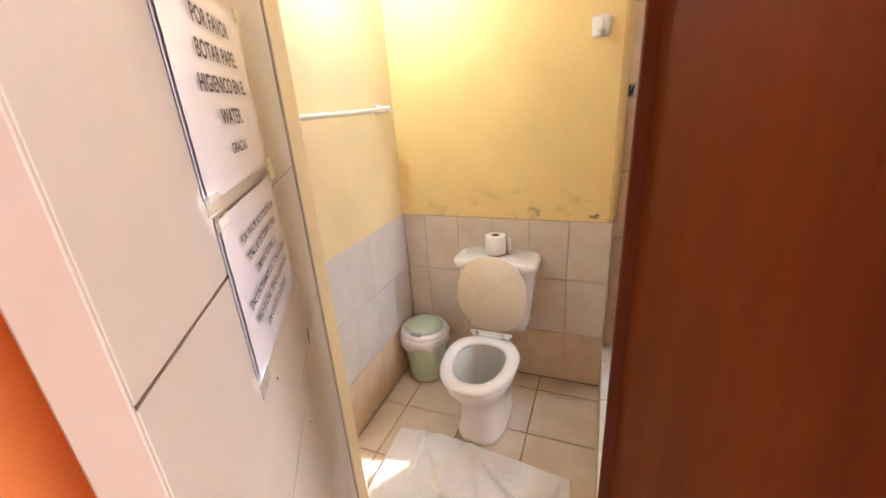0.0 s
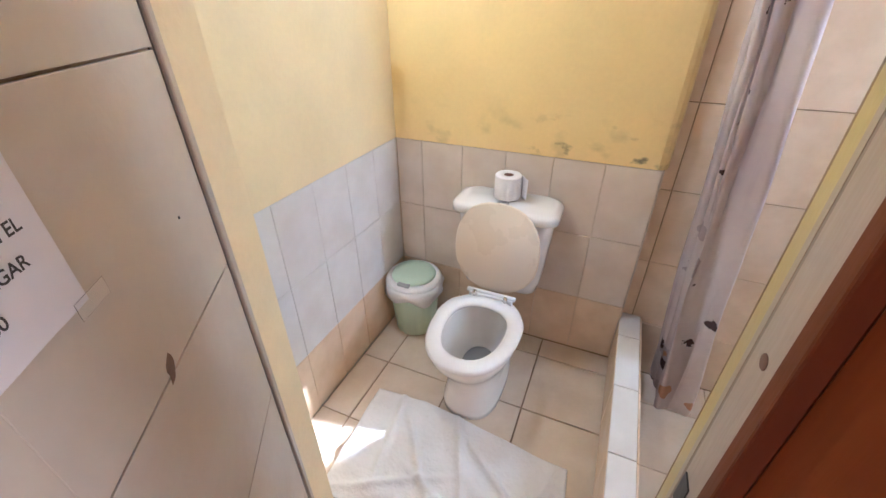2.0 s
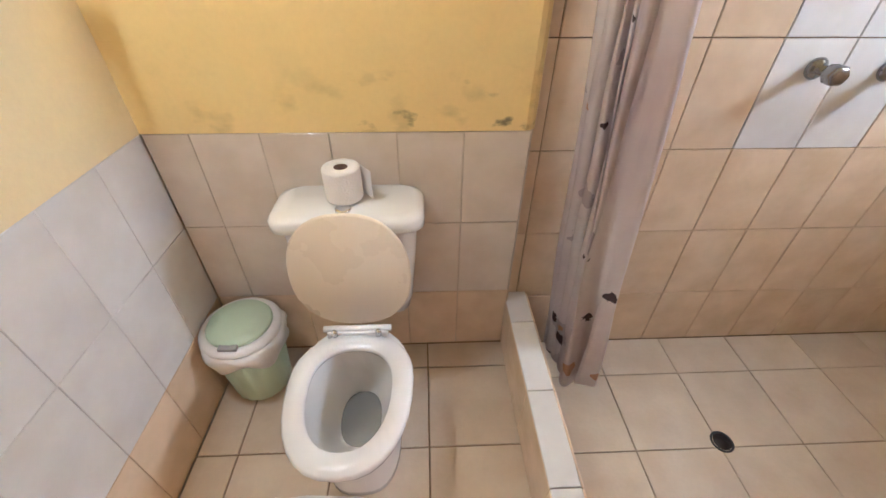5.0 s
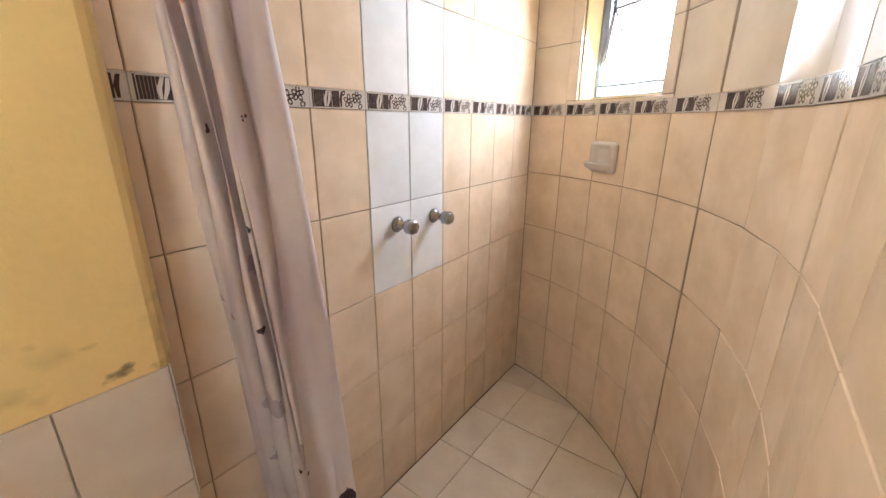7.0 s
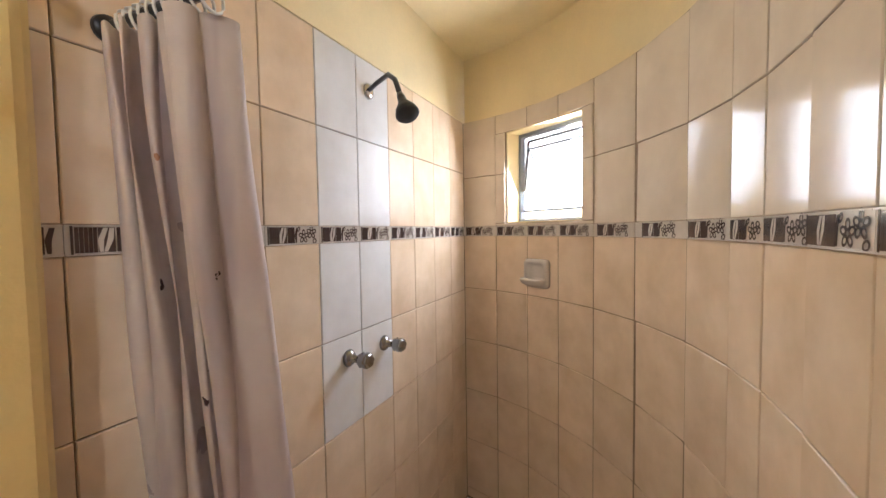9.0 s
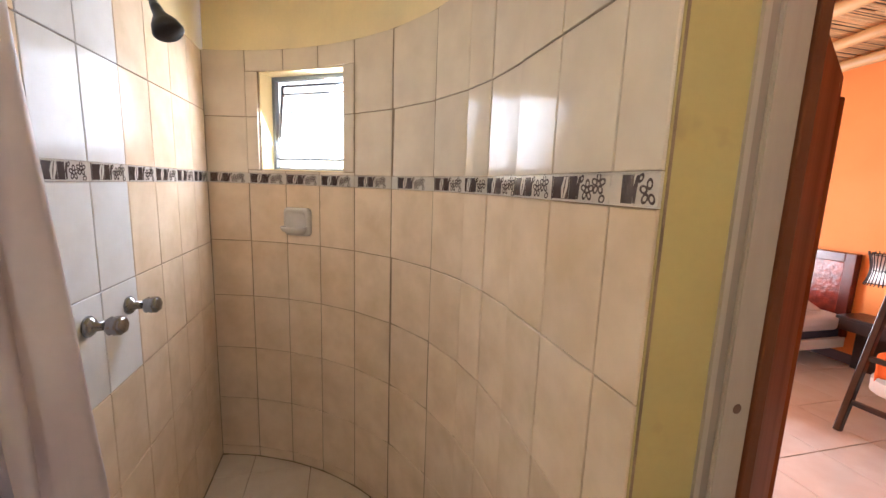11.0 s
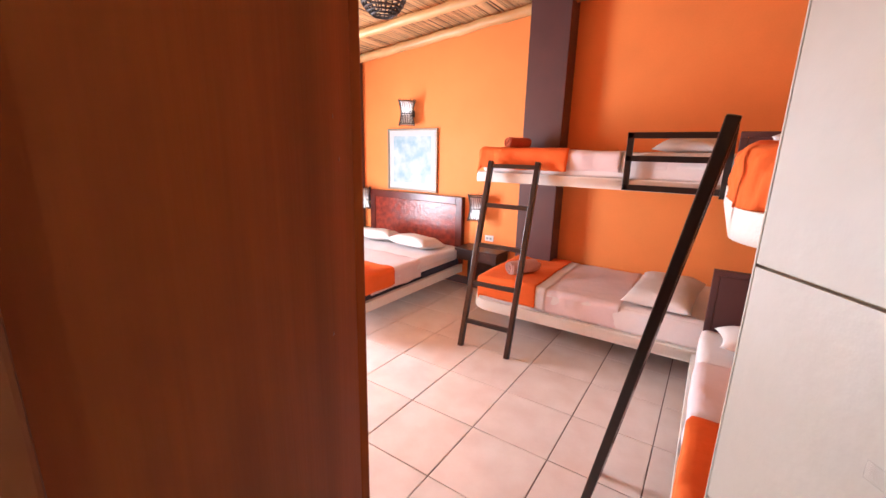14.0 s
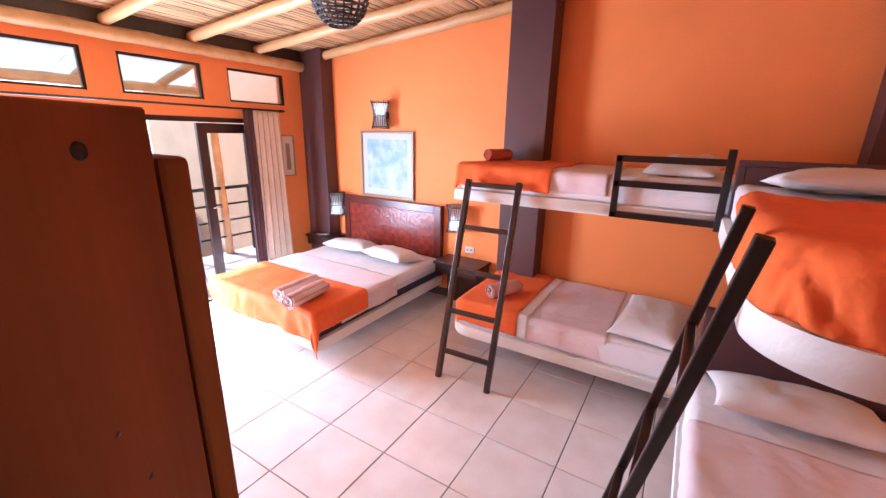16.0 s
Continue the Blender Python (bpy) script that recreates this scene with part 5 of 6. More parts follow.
# double bed
bed = empty("double_bed", label="double bed on a white slab with an orange blanket", category="bed")
slab(bed, rounded(2.25, 3.74, -3.40, -1.52, 0.04), 0.17, 0.26)
part("bed_base", cuboid(2.29, 3.70, -3.34, -1.56, 0.261, 0.335, bevel=0.006), NAVY_CLOTH, bed, "dark blue cloth bed base")
mattress(bed, rounded(2.28, 3.71, -3.33, -1.55, 0.05), 0.336, 0.47)
drape("sheet", bed, 2.30, 3.69, -3.30, -1.60, 0.485, (0.10, 0.12, 0.0, 0.04), SHEET, seed=2, wrinkle=0.005)
drape("pink_sheet", bed, 2.295, 3.695, -2.55, -1.80, 0.492, (0.19, 0.15, 0.0, 0.0), PINK_SHEET, seed=3, wrinkle=0.005, label="pale pink top sheet")
drape("blanket", bed, 2.285, 3.705, -2.12, -1.535, 0.502, (0.17, 0.20, 0.0, 0.24), ORANGE_CLOTH, seed=5, wrinkle=0.007, flare=0.06, point=0.95, label="orange cotton blanket")
hb = empty("headboard", label="mahogany headboard with a mottled red leather panel", category="headboard")
bm = bmesh.new()
box(bm, 2.27, 3.75, -3.425, -3.375, 0.25, 1.075, 0.006)
for a in ((2.27, 2.36, 0.26, 1.075), (3.66, 3.75, 0.26, 1.075)):
    box(bm, a[0], a[1], -3.375, -3.350, a[2], a[3], 0.005)
box(bm, 2.36, 3.66, -3.375, -3.350, 0.985, 1.075, 0.005)
part("frame", bm, HEAD_WOOD, hb)
PANEL = material("mottled_red_leather_panel", (0.30, 0.040, 0.018), 0.22, 14.0, 0.3, 0.4, 26, tint=(0.13, 0.020, 0.012))
bm = bmesh.new()
box(bm, 2.361, 3.659, -3.374, -3.362, 0.27, 0.984, 0.003)
part("panel", bm, PANEL, hb, "glossy mottled red panel")
pillow(pose(2.63, -2.93, 0.505, 8, 0, -7), 0.60, 0.40, 0.17)
pillow(pose(3.24, -2.95, 0.505, 12, 0, 8), 0.58, 0.40, 0.17)
towel_roll(pose(2.66, -1.70, 0.508, 0, 0, 94), 0.42, 0.074, TOWEL_STRIPE, label="rolled pink and white striped towel on the orange blanket")
towel_roll(pose(2.49, -1.64, 0.508, 0, 0, 99), 0.42, 0.074, TOWEL_STRIPE, label="rolled pink and white striped towel on the orange blanket")

# bunk beds along the south wall
low = empty("lower_bunk", label="lower bunk bed on a white slab against the orange wall", category="bunk bed", group="bunk beds")
slab(low, rounded(WEST + 0.24, 1.56, SOUTH + 0.012, -2.32, (0.22, 0.0, 0.0, 0.04)), 0.22, 0.31)
mattress(low, rounded(WEST + 0.26, 1.50, -3.40, -2.36, (0.2, 0.03, 0.03, 0.1)), 0.31, 0.49)
drape("sheet", low, -0.28, 1.30, -3.36, -2.40, 0.505, (0.0, 0.02, 0.0, 0.15), SHEET, seed=7, wrinkle=0.007)
drape("pink_sheet", low, 0.28, 0.95, -3.36, -2.390, 0.512, (0.0, 0.0, 0.0, 0.19), PINK_SHEET, seed=7, wrinkle=0.007, label="pale pink top sheet")
drape("fold", low, 0.85, 0.945, -3.36, -2.386, 0.5185, (0.0, 0.0, 0.0, 0.192), SHEET, seed=7, wrinkle=0.007, thick=0.003, label="white turned-over sheet hem")
drape("blanket", low, 0.935, 1.46, -3.36, -2.379, 0.526, (0.0, 0.09, 0.0, 0.19), ORANGE_CLOTH, seed=7, wrinkle=0.007, label="orange cotton blanket")
pillow(pose(0.03, -2.70, 0.525, 0, 6, 84), 0.66, 0.46, 0.18)
towel_roll(pose(1.18, -2.64, 0.524, 0, 0, 62), 0.30, 0.074, label="rolled salmon pink towel on the lower bunk")

up = empty("upper_bunk", label="upper bunk bed on a white slab with an orange blanket", category="bunk bed", group="bunk beds")
slab(up, rounded(WEST + 0.24, 1.62, SOUTH + 0.012, -2.44, (0.10, 0.0, 0.0, 0.04)), 1.345, 1.425)
mattress(up, rounded(WEST + 0.26, 1.58, -3.40, -2.47, (0.12, 0.03, 0.03, 0.1)), 1.425, 1.60)
drape("sheet", up, -0.30, 1.30, -3.36, -2.50, 1.612, (0.0, 0.0, 0.0, 0.11), SHEET, seed=12, wrinkle=0.007)
drape("pink_sheet", up, 0.42, 0.95, -3.36, -2.489, 1.619, (0.0, 0.0, 0.0, 0.15), PINK_SHEET, seed=12, wrinkle=0.007, label="pale pink top sheet")
drape("blanket", up, 0.80, 1.545, -3.36, -2.476, 1.631, (0.0, 0.14, 0.0, 0.17), ORANGE_CLOTH, seed=12, wrinkle=0.007, flare=0.06, label="orange cotton blanket")
pillow(pose(0.0, -2.80, 1.63, 0, 6, 82), 0.58, 0.42)
towel_roll(pose(1.44, -2.95, 1.632, 0, 0, 60), 0.23, 0.062, TOWEL_RED, label="rolled brick red towel on the upper bunk")

# bunk beds along the west wall
wlow = empty("lower_bunk", label="lower bunk bed with white sheets and orange blanket", category="bunk bed", group="bunk beds")
slab(wlow, rounded(WEST + 0.01, -0.20, -2.28, -0.52, (0.25, 0.0, 0.0, 0.02)), 0.22, 0.31)
mattress(wlow, rounded(WEST + 0.03, -0.23, -2.26, -0.56, (0.22, 0.03, 0.03, 0.05)), 0.31, 0.50)
drape("sheet", wlow, WEST + 0.05, -0.26, -2.22, -0.75, 0.515, (0.0, 0.20, 0.0, 0.0), SHEET, seed=21, wrinkle=0.007)
drape("pink_sheet", wlow, WEST + 0.05, -0.249, -1.72, -0.95, 0.522, (0.0, 0.20, 0.0, 0.0), PINK_SHEET, seed=21, wrinkle=0.007, label="pale pink top sheet")
drape("blanket", wlow, WEST + 0.05, -0.238, -1.11, -0.66, 0.535, (0.0, 0.21, 0.0, 0.10), ORANGE_CLOTH, seed=21, wrinkle=0.007, label="orange cotton blanket")
pillow(pose(-0.66, -1.98, 0.535, 7, 0, 3), 0.72, 0.44, 0.16)
wup = empty("upper_bunk", label="upper bunk bed with an orange blanket and a rounded white slab", category="bunk bed", group="bunk beds")
slab(wup, rounded(WEST + 0.01, -0.225, -2.40, -0.74, (0.26, 0.0, 0.0, 0.02)), 1.315, 1.42)
mattress(wup, rounded(WEST + 0.03, -0.26, -2.38, -0.78, (0.24, 0.03, 0.03, 0.05)), 1.42, 1.60)
drape("sheet", wup, WEST + 0.05, -0.29, -2.36, -1.10, 1.612, (0.0, 0.13, 0.0, 0.0), SHEET, seed=31, wrinkle=0.007)
drape("blanket", wup, WEST + 0.05, -0.272, -1.78, -0.80, 1.628, (0.0, 0.21, 0.0, 0.21), ORANGE_CLOTH, seed=31, wrinkle=0.011, r=0.05, flare=0.03, corner=0.22, label="orange cotton blanket")
pillow(pose(-0.72, -2.10, 1.63, 6, 0, 2), 0.74, 0.42)


def bunk_head(x1, y0, y1, z0, z1, label):
    """Dark painted board with a slightly wider top rail and end stile."""
    head = empty("bunk_headboard", label=label, category="headboard", group="bunk headboards")
    part("board", cuboid(WEST + 0.005, x1 - 0.04, y0, y1, z0, z1 - 0.035, bevel=0.003), BROWN_PAINT, head)
    part("top_rail", cuboid(WEST + 0.005, x1, y0 - 0.003, y1 + 0.003, z1 - 0.034, z1, bevel=0.004), BROWN_PAINT, head)
    part("stile", cuboid(x1 - 0.039, x1, y0 - 0.003, y1 + 0.003, z0, z1 - 0.035, bevel=0.004), BROWN_PAINT, head)


bunk_head(-0.25, -2.432, -2.405, 1.43, 1.745, "dark brown board at the head of the upper bunk")
bunk_head(-0.24, -2.325, -2.285, 0.31, 0.90, "dark brown board at the head of the lower bunk")


def ladder(foot_l, foot_r, top_l, top_r, rungs, label, rail=0.040):
    lad = empty("bunk_ladder", label=label, category="ladder", group="bunk ladders")
    fl, fr, tl, tr = (Vector(p) for p in (foot_l, foot_r, top_l, top_r))
    across = (fr - fl).normalized()

    def beam(name, a, b, w, d):
        ax = (b - a).normalized()
        side = across if abs(ax.dot(across)) < 0.7 else Vector((0, 0, 1))
        side = (side - side.dot(ax) * ax).normalized()
        m = Matrix((side, ax.cross(side), ax)).transposed().to_4x4()
        bm = cuboid(-w / 2, w / 2, -d / 2, d / 2, 0, (b - a).length, bevel=0.004)
        part(name, bm, BLACK_WOOD, lad, at=Matrix.Translation(a) @ m)

    beam("rail", fl, tl, rail, rail * 1.1)
    beam("rail", fr, tr, rail, rail * 1.1)
    for k in rungs:
        beam("rung", fl.lerp(tl, k) + across * 0.02, fr.lerp(tr, k) - across * 0.02, 0.035, 0.03)
    return lad


ladder((1.418, -1.985, 0.0), (1.005, -2.005, 0.0), (1.417, -2.385, 1.52), (1.015, -2.405, 1.52), (0.14, 0.345, 0.55, 0.765, 0.975), "black painted wooden ladder leaning on the upper bunk")
ladder((0.115, -1.20, 0.0), (0.125, -0.80, 0.0), (-0.185, -0.955, 1.68), (-0.175, -0.54, 1.68), (0.14, 0.345, 0.55, 0.765), "black painted wooden ladder leaning on the bunk by the door", 0.030)

guard = empty("bunk_guard_rail", label="black painted guard rail at the head of the upper bunk", category="guard rail")
for name, a in (("post", (0.345, 0.385, 1.35, 1.745)), ("post", (-0.235, -0.195, 1.33, 1.80)), ("bar", (0.385, -0.195, 1.705, 1.745)), ("bar", (0.385, -0.195, 1.55, 1.59)), ("bar", (0.385, -0.195, 1.35, 1.39))):
    x0, x1 = min(a[:2]), max(a[:2])
    part(name, cuboid(x0, x1, -2.438, -2.405, a[2], a[3], bevel=0.003), BLACK_WOOD, guard)

# ---------------------------------------------------------------- bedside shelves, lamps, pictures
for x0, x1, lab in ((1.66, 2.20, "dark wooden bedside shelf with a drawer beside the bunk"), (3.80, 4.24, "dark wooden bedside shelf in the corner")):
    ns = empty("bedside_shelf", label=lab, category="bedside table", group="bedside shelves")
    part("top", cuboid(x0, x1, -3.425, -3.10, 0.50, 0.53, bevel=0.004), DARK_WOOD, ns)
    part("drawer", cuboid(x0 + 0.02, x1 - 0.02, -3.42, -3.115, 0.40, 0.498, bevel=0.003), DARK_WOOD, ns)
    part("leg", cuboid(x0 + 0.03, x1 - 0.03, -3.42, -3.36, 0.0, 0.40, bevel=0.003), DARK_WOOD, ns)
remote = part("remote_control", cuboid(-0.08, 0.08, -0.022, 0.022, 0, 0.016, bevel=0.004), GREY_PLASTIC, None, at=pose(4.02, -3.20, 0.531, 0, 0, 20))
tagged(remote, label="grey plastic remote control on the bedside shelf", category="remote control")
sock = empty("power_socket", pose(1.93, SOUTH, 0.62), label="cream plastic wall socket above the bedside shelf", category="socket")
part("plate", cuboid(-0.055, 0.055, 0.0, 0.01, -0.035, 0.035, bevel=0.003), WHITE_PLASTIC, sock)
for sx in (-0.022, 0.022):
    part("outlet", cuboid(sx - 0.012, sx + 0.012, 0.0101, 0.012, -0.012, 0.012, bevel=0.001), GREY_PLASTIC, sock)

BULB = bpy.data.materials.new("lit_bulb")
BULB.use_nodes = True
eb = BULB.node_tree.nodes["Principled BSDF"]
eb.inputs["Emission Color"].default_value = (0.95, 0.97, 1.0, 1)
eb.inputs["Emission Strength"].default_value = 6.0
SHADE_PAPER = bpy.data.materials.new("translucent_lamp_paper")
SHADE_PAPER.use_nodes = True
sn = SHADE_PAPER.node_tree
trans = sn.nodes.new("ShaderNodeBsdfTranslucent")
trans.inputs[0].default_value = (0.86, 0.80, 0.72, 1)
blend = sn.nodes.new("ShaderNodeMixShader")
blend.inputs[0].default_value = 0.55
sn.nodes["Principled BSDF"].inputs["Base Color"].default_value = (0.66, 0.60, 0.54, 1)
sn.links.new(sn.nodes["Principled BSDF"].outputs[0], blend.inputs[1])
sn.links.new(trans.outputs[0], blend.inputs[2])
sn.links.new(blend.outputs[0], sn.nodes["Material Output"].inputs[0])


def sconce(x, z, h=0.30, r=0.105, lit=0.5):
    lamp = empty("wall_lamp", pose(x, SOUTH + 0.125, z), label="hourglass wall lamp of dark cane slats with a lit bulb", category="wall lamp", group="wall lamps")
    n = 24

    def rad(v):
        return r * (0.70 + 0.30 * abs((v - 0.47) / 0.53) ** 1.6)

    for k in range(n):
        a = 2 * math.pi * k / n
        bm = bmesh.new()
        top = 1.0 + 0.03 * math.sin(k * 2.7)
        pts = []
        for q in range(8):
            v = q / 7 * top
            pts.append((rad(v) * math.cos(a + 0.12 * (v - 0.5)), rad(v) * math.sin(a + 0.12 * (v - 0.5)), -h / 2 + h * v))
        tube(bm, pts, 0.0046, 5)
        part("slat", bm, DARK_SLAT, lamp)
    for v in (0.08, 0.47, 0.93):
        bm = bmesh.new()
        q = rad(v) + 0.004
        tube(bm, [(q * math.cos(a), q * math.sin(a), -h / 2 + h * v) for a in (2 * math.pi * i / 28 for i in range(29))], 0.005, 6, cap=False)
        part("ring", bm, DARK_SLAT, lamp)
    bm = bmesh.new()
    rings = [[bm.verts.new(((rad(v) - 0.008) * math.cos(2 * math.pi * k / 28), (rad(v) - 0.008) * math.sin(2 * math.pi * k / 28), -h / 2 + h * v)) for k in range(28)] for v in np.linspace(0.06, 0.92, 9)]
    for a, b in zip(rings, rings[1:]):
        for k in range(28):
            bm.faces.new((a[k], a[(k + 1) % 28], b[(k + 1) % 28], b[k])).smooth = True
    part("liner", bm, SHADE_PAPER, lamp, "pale paper liner")
    bm = bmesh.new()
    box(bm, -0.03, 0.03, -0.124, -rad(0.5) - 0.002, -0.04, 0.04, 0.004)
    part("bracket", bm, DARK_SLAT, lamp)
    bm = bmesh.new()
    zb = (lit - 0.5) * h
    lathe(bm, [(0.0, zb - 0.045), (0.02, zb - 0.04), (0.03, zb - 0.015), (0.03, zb + 0.015), (0.02, zb + 0.04), (0.0, zb + 0.045)], 16)
    part("bulb", bm, BULB, lamp, "small lit bulb")
    return lamp


sconce(3.07, 2.04, lit=0.68)
sconce(2.05, 0.98, lit=0.28)
sconce(3.83, 0.95, lit=0.35)

pend = empty("pendant_lamp", pose(1.735, -1.41, 2.585), label="round black woven cane pendant lamp", category="ceiling lamp")
PR = 0.155
for k in range(20):
    a = 2 * math.pi * k / 20
    bm = bmesh.new()
    tube(bm, [(PR * math.sin(t) * math.cos(a), PR * math.sin(t) * math.sin(a), PR * 1.22 * math.cos(t)) for t in np.linspace(0.38, 2.72, 12)], 0.005, 5)
    part("rib", bm, DARK_SLAT, pend)
for t in np.linspace(0.38, 2.72, 15):
    bm = bmesh.new()
    q = PR * math.sin(t) + 0.004
    tube(bm, [(q * math.cos(a), q * math.sin(a), PR * 1.22 * math.cos(t)) for a in (2 * math.pi * i / 28 for i in range(29))], 0.006, 5, cap=False)
    part("hoop", bm, DARK_SLAT, pend)
bm = bmesh.new()
lathe(bm, [(0.0, -0.05), (0.03, -0.035), (0.04, 0.0), (0.03, 0.035), (0.012, 0.06), (0.0, 0.06)], 20)
part("bulb", bm, BULB, pend, "lit bulb")
bm = bmesh.new()
tube(bm, [(0, 0, 0.06), (0, 0, ceiling_z(1.735) - 2.585)], 0.006, 8)
part("cord", bm, DARK_SLAT, pend)

pic = empty("framed_picture", pose(3.075, SOUTH + 0.002, 1.48), label="pale blue print in a thin gilt frame above the bed", category="picture", group="pictures")
w, h = 0.395, 0.385
bm = bmesh.new()
for a in ((-w, -w + 0.022, -h, h), (w - 0.022, w, -h, h), (-w + 0.022, w - 0.022, -h, -h + 0.022), (-w + 0.022, w - 0.022, h - 0.022, h)):
    box(bm, a[0], a[1], 0, 0.03, a[2], a[3], 0.003)
part("frame", bm, PICTURE_FRAME, pic)
part("mount", cuboid(-w + 0.022, w - 0.022, 0.004, 0.014, -h + 0.022, h - 0.022), PICTURE_MOUNT, pic, "white mount board")
part("print", cuboid(-w + 0.095, w - 0.095, 0.0142, 0.0155, -h + 0.10, h - 0.09), PICTURE_PRINT, pic, "pale blue and green abstract print")
pic2 = empty("framed_picture", pose(EAST - 0.002, -2.97, 1.55, 0, 0, 90), label="small narrow print in a pale wooden frame by the curtain", category="picture", group="pictures")
bm = bmesh.new()
for a in ((-0.095, -0.078, -0.25, 0.25), (0.078, 0.095, -0.25, 0.25), (-0.078, 0.078, -0.25, -0.233), (-0.078, 0.078, 0.233, 0.25)):
    box(bm, a[0], a[1], 0, 0.022, a[2], a[3], 0.002)
part("frame", bm, PICTURE_FRAME, pic2)
part("mount", cuboid(-0.078, 0.078, 0.003, 0.012, -0.233, 0.233), CURTAIN_BEIGE, pic2)
part("print", cuboid(-0.03, 0.03, 0.0122, 0.0135, -0.17, 0.15), PICTURE_FRAME, pic2)

# window curtain
def hanging(name, y0, y1, z0, z1, mat, folds, seed, label, flare=0.1):
    c = empty(name, label=label, category="curtain", group="window curtains")
    bm = bmesh.new()
    grid = []
    for j in range(31):
        v = j / 30
        row = []
        for i in range(91):
            u = i / 90
            mid = (y0 + y1) / 2
            k = 1 + flare * (1 - v)
            a = 2 * math.pi * folds * u + seed
            row.append(bm.verts.new((EAST - 0.10 + 0.030 * math.sin(a + 0.5 * math.sin(3 * v)) * (0.6 + 0.4 * (1 - v)), mid + ((y0 + (y1 - y0) * u) - mid) * k + 0.008 * math.sin(2 * a), z0 + (z1 - z0) * v)))
        grid.append(row)
    for j in range(30):
        for i in range(90):
            bm.faces.new((grid[j][i], grid[j][i + 1], grid[j + 1][i + 1], grid[j + 1][i])).smooth = True
    o = part("cloth", bm, mat, c, smooth=True)
    o.modifiers.new("thickness", "SOLIDIFY").thickness = 0.002
    return c


hanging("window_curtain", -2.83, -2.50, 0.05, 2.06, CURTAIN_BEIGE, 5, 0.4, "beige cloth curtain drawn beside the balcony door", 0.35)
hanging("window_curtain", -2.49, -2.36, 0.05, 2.08, CURTAIN_PLUM, 2.5, 1.4, "plum cloth curtain strip beside the balcony door")
crod = empty("curtain_pole", label="thin dark curtain pole above the balcony door", category="curtain pole")
bm = bmesh.new()
tube(bm, [(EAST - 0.10, -2.90, 2.07), (EAST - 0.10, 0.3, 2.07)], 0.010, 10)
part("bar", bm, DARK_METAL, crod)
for y in (-2.88, 0.25):
    part("bracket", cuboid(EAST - 0.10, EAST - 0.001, y - 0.008, y + 0.008, 2.055, 2.085, bevel=0.002), DARK_METAL, crod)

# ---------------------------------------------------------------- outdoors
bm = bmesh.new()
box(bm, -400, 400, -400, 400, -3.2, -3.0)
structure("ground", bm, GROUND, "dry earth ground")
bm = bmesh.new()
box(bm, EAST + 0.14, 6.1, -3.5, 0.74, -0.25, -0.03)
structure("balcony_floor", bm, STONE, "grey paved balcony floor")
rl = empty("balcony_railing", label="dark metal balcony railing with horizontal bars", category="railing")
for y in np.arange(-3.46, 0.8, 1.0):
    part("post", cuboid(5.95, 5.99, y - 0.02, y + 0.02, -0.03, 1.0, bevel=0.003), DARK_METAL, rl)
for z in (0.25, 0.5, 0.75, 1.0):
    part("bar", tube(bmesh.new(), [(5.97, -3.49, z), (5.97, 0.72, z)], 0.016 if z < 1 else 0.026, 8), DARK_METAL, rl)
bm = bmesh.new()
n = 90
vs = [[bm.verts.new((xx, -3.1 + 3.8 * k / n, zz + 0.02 * math.sin(k * 2.1))) for k in range(n + 1)] for xx, zz in ((EAST + 0.15, 2.95), (6.7, 2.44))]
for k in range(n):
    bm.faces.new((vs[0][k], vs[1][k], vs[1][k + 1], vs[0][k + 1])).smooth = True
rf = structure("balcony_roof", bm, ROOF_SHEET, "pale corrugated balcony roof")
rf.modifiers.new("thickness", "SOLIDIFY").thickness = 0.01
for y in (-2.6, -1.7, -0.8, 0.1):
    tagged(part("balcony_pole", bamboo(bmesh.new(), (EAST + 0.15, y, 2.86), (6.6, y, 2.38), 0.05, rng), BAMBOO), kind="structure", label="bamboo pole under the balcony roof")
tagged(part("balcony_pole", bamboo(bmesh.new(), (6.3, -3.05, 2.37), (6.3, 0.7, 2.37), 0.06, rng), BAMBOO), kind="structure", label="bamboo pole along the edge of the balcony roof")
tagged(part("balcony_post", bamboo(bmesh.new(), (6.0, -3.05, -0.03), (6.0, -3.03, 2.44), 0.06, rng), BAMBOO), kind="structure", label="bamboo post at the edge of the balcony")
bm = bmesh.new()
box(bm, EAST + 0.15, 9.0, -3.75, -3.5, -3.0, 4.2)
structure("neighbour_wall", bm, FAR_WALL, "tan rendered wall beside the balcony")
bm = bmesh.new()
box(bm, 9.0, 9.3, -3.75, 5.0, -3.0, 1.1)
structure("far_wall", bm, FAR_WALL, "tan rendered wall across the yard")
chair = empty("plastic_chair", pose(5.3, -1.95, -0.03, 0, 0, 200), label="blue plastic garden chair on the balcony", category="chair")
part("seat", cuboid(-0.22, 0.22, -0.21, 0.21, 0.40, 0.43, bevel=0.01), BLUE_PLASTIC, chair)
part("backrest", cuboid(-0.22, 0.22, 0.19, 0.22, 0.43, 0.82, bevel=0.01), BLUE_PLASTIC, chair)
for sx in (-0.19, 0.19):
    for sy in (-0.18, 0.18):
        part("leg", tube(bmesh.new(), [(sx * 1.1, sy * 1.1, 0), (sx, sy, 0.40)], [0.016, 0.022], 8), BLUE_PLASTIC, chair)


# ---------------------------------------------------------------- tiles, piece by piece
WALL_Y = 2.060


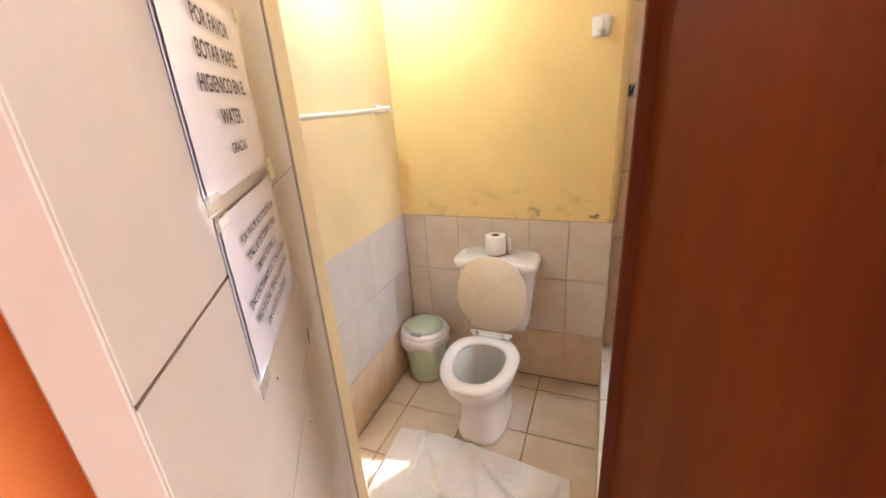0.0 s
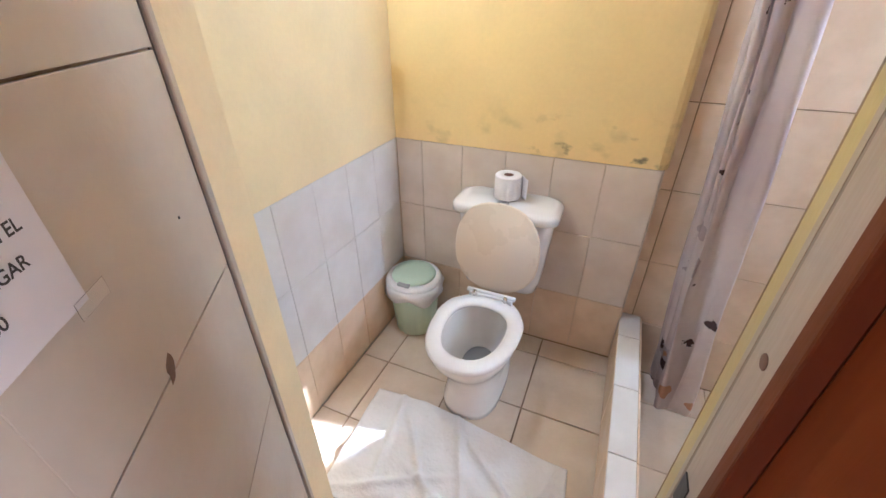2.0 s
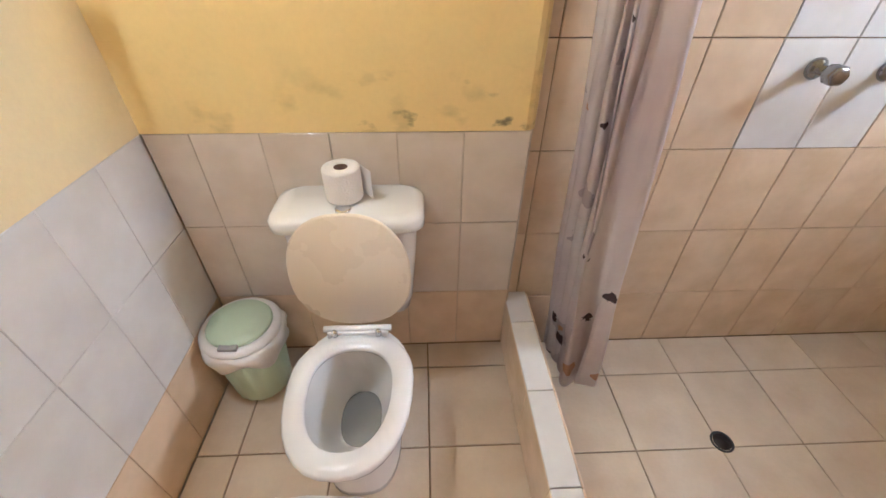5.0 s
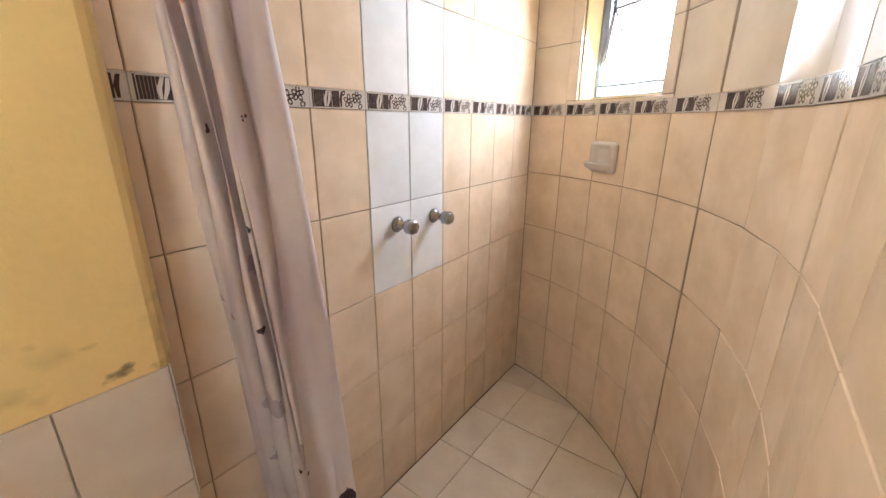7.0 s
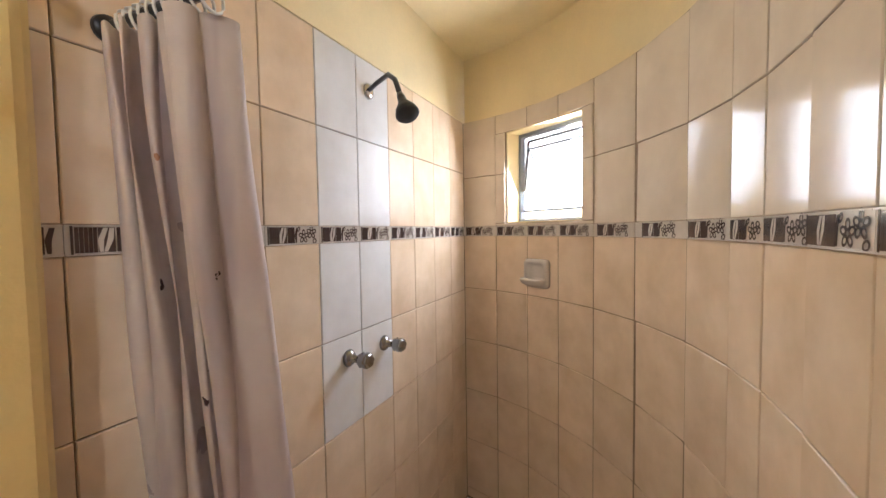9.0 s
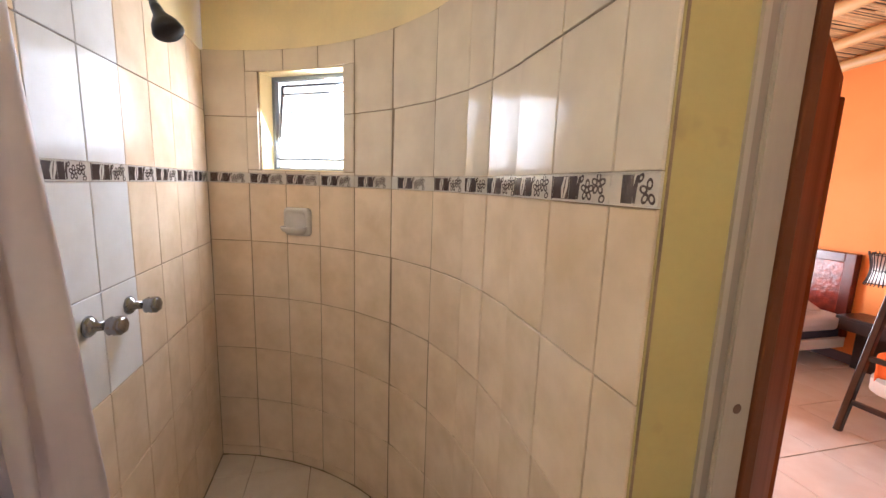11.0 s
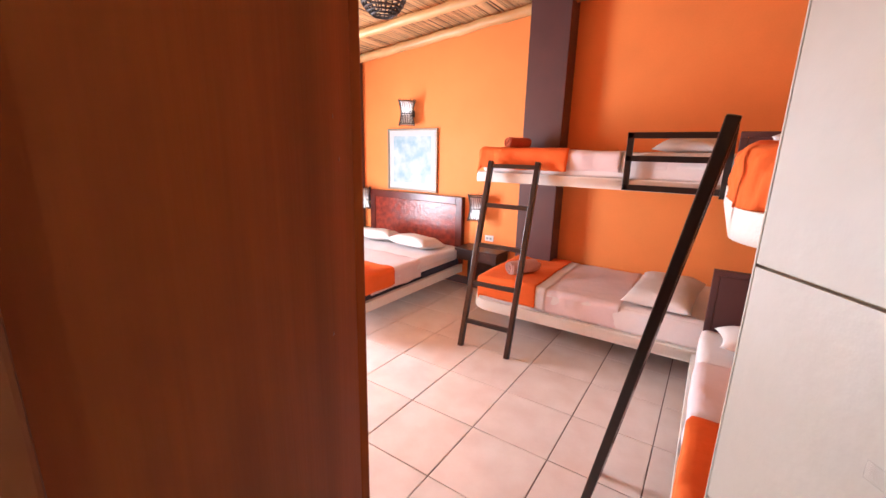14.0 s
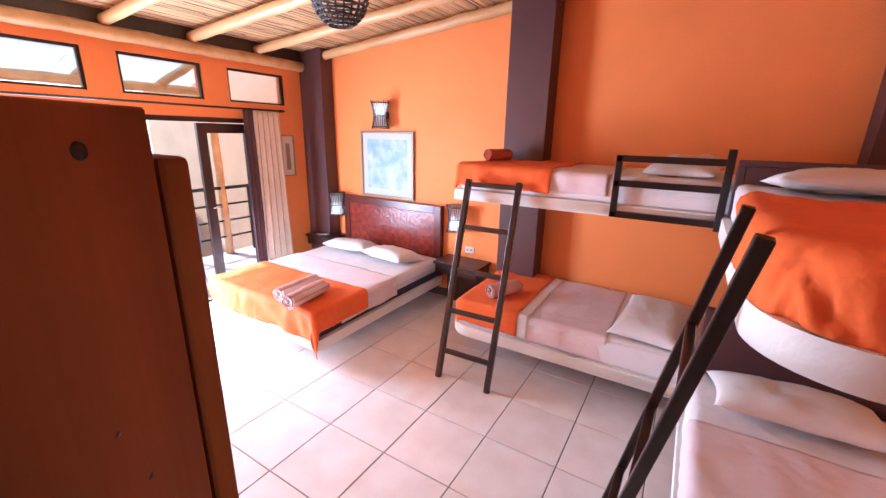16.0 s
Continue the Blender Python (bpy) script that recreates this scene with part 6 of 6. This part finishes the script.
def flat_tiles(parent, us, vs, place, pick, gap=0.0035):
    for u0, u1 in zip(us, us[1:]):
        for v0, v1 in zip(vs, vs[1:]):
            m = pick((u0 + u1) / 2, (v0 + v1) / 2)
            if m is not None:
                tile(parent, u1 - u0, v1 - v0, place((u0 + u1) / 2, (v0 + v1) / 2), m, gap=gap)


def facing_front(x, z, y):
    """On a wall that faces -y."""
    return Matrix(((1, 0, 0, x), (0, 0, -1, y), (0, 1, 0, z), (0, 0, 0, 1)))


def facing_right(y, z, x):
    """On a wall that faces +x."""
    return Matrix(((0, 0, 1, x), (1, 0, 0, y), (0, 1, 0, z), (0, 0, 0, 1)))


# shower back wall
us = cuts(0.101, 2.094, 0.803, 0.2165)


def shower_pick(x, z):
    return GREY_TILE if 0.80 < x < 1.23 and z > 0.89 else BEIGE_TILE


flat_tiles(wall_bath_back, us, ROWS_LOW, lambda x, z: facing_front(x, z, 2.0672), shower_pick)
flat_tiles(wall_bath_back, us, ROWS_HIGH, lambda x, z: facing_front(x, z, 2.0672), shower_pick)
for u0, u1 in zip(us, us[1:]):
    band_piece(wall_bath_back, u1 - u0, facing_front((u0 + u1) / 2, ROW0 + BAND / 2, 2.0672))

# curved wall
ss = CURVE_JOINTS + [CURVE_END - 0.003]
hole = (WIN[0], WIN[1], WIN[2], WIN[3])
for s0, s1 in zip(ss, ss[1:]):
    for rows in (CURVE_LOW, CURVE_HIGH):
        for v0, v1 in zip(rows, rows[1:]):
            for a0, a1, b0, b1 in outside((s0, s1, v0, v1), hole):
                tile(wall_curve, a1 - a0, b1 - b0, on_curve((a0 + a1) / 2, (b0 + b1) / 2, 0.0076), BEIGE_TILE if (b0 + b1) / 2 < 1.6 else GREY_BEIGE)
    band_piece(wall_curve, s1 - s0, on_curve((s0 + s1) / 2, ROW0 + BAND / 2, 0.0076))

# dado behind the toilet and on the left wall
us = cuts(-1.049, 0.103, 0.097, 0.2023)
flat_tiles(wall_toilet_dado, us, [0.0, 0.318, 0.652, 0.984], lambda x, z: facing_front(x, z, 2.0076), lambda x, z: BEIGE_TILE if z < 0.3 else DADO_TILE, 0.0024)
us = cuts(0.866, 1.999, 1.999, 0.2023)
flat_tiles(wall_bath_left, us, [0.0, 0.318, 0.652, 0.984], lambda y, z: facing_right(y, z, -1.0576), lambda y, z: BEIGE_TILE if z < 0.3 else GREY_TILE, 0.0014)

# floors
F = 0.337
for a in [cuts(-1.049, 0.104, -0.905, F)]:
    b = cuts(0.668, 1.999, 1.534, F)
    for x0, x1 in zip(a, a[1:]):
        for y0, y1 in zip(b, b[1:]):
            if y1 < 0.9 and not -0.72 < (x0 + x1) / 2 < 0.06:
                continue
            tile(floor_bath, x1 - x0, y1 - y0, pose((x0 + x1) / 2, (y0 + y1) / 2, -0.007), BATH_FLOOR_TILE, gap=0.0055)
a, b = cuts(0.192, 2.08, 0.555, 0.331), cuts(0.889, 2.058, 1.531, 0.331)
for x0, x1 in zip(a, a[1:]):
    for y0, y1 in zip(b, b[1:]):
        far = max((Vector((x, y)) - C).length for x in (x0, x1) for y in (y0, y1) if y < C.y)
        near = min((Vector((x, y)) - C).length for x in (x0, x1) for y in (y0, y1))
        if x1 > C.x and near > R:
            continue
        if x1 <= C.x or far < R:
            tile(floor_shower, x1 - x0, y1 - y0, pose((x0 + x1) / 2, (y0 + y1) / 2, SHOWER_FLOOR - 0.007), BATH_FLOOR_TILE)
            continue
        # a tile cut to the curve
        g, poly = 0.0018, []
        n = 10
        edge = [(x0 + g + (x1 - x0 - 2 * g) * k / n, y0 + g) for k in range(n)] + [(x1 - g, y0 + g + (y1 - y0 - 2 * g) * k / n) for k in range(n)] + \
               [(x1 - g - (x1 - x0 - 2 * g) * k / n, y1 - g) for k in range(n)] + [(x0 + g, y1 - g - (y1 - y0 - 2 * g) * k / n) for k in range(n)]
        for x, y in edge:
            d = Vector((x, y)) - C
            if x > C.x and d.length > R - 0.002:
                d = d.normalized() * (R - 0.002)
                q = C + d
                x, y = min(max(q.x, x0 + g), x1 - g), min(max(q.y, y0 + g), y1 - g)
            if not poly or (abs(poly[-1][0] - x) + abs(poly[-1][1] - y)) > 0.002:
                poly.append((x, y))
        if len(poly) > 3:
            cx, cy = (x0 + x1) / 2, (y0 + y1) / 2
            bm = prism(bmesh.new(), [(x - cx, y - cy) for x, y in poly], 0, 0.007)
            part("tile", bm, BATH_FLOOR_TILE, floor_shower, at=pose(cx, cy, SHOWER_FLOOR - 0.007))

# kerb
b = cuts(0.889, 2.058, 1.587, 0.30)
for y0, y1 in zip(b, b[1:]):
    tile(kerb, 0.092, y1 - y0, pose(0.1435, (y0 + y1) / 2, 0.2485), GREY_TILE)
    tile(kerb, y1 - y0, 0.25, Matrix(((0, 0, -1, 0.1048), (-1, 0, 0, (y0 + y1) / 2), (0, 1, 0, 0.125), (0, 0, 0, 1))), BEIGE_TILE)
    tile(kerb, y1 - y0, 0.335, Matrix(((0, 0, 1, 0.1902), (1, 0, 0, (y0 + y1) / 2), (0, 1, 0, 0.0805), (0, 0, 0, 1))), BEIGE_TILE)

# bedroom floor
T = 0.4535
a, b = cuts(WEST + 0.002, EAST - 0.002, 0.815, T), cuts(SOUTH + 0.012, 0.658, -1.140, T)
for x0, x1 in zip(a, a[1:]):
    for y0, y1 in zip(b, b[1:]):
        tile(floor_room, x1 - x0, y1 - y0, pose((x0 + x1) / 2, (y0 + y1) / 2, -0.008), ROOM_TILE, thick=0.008, gap=0.006)
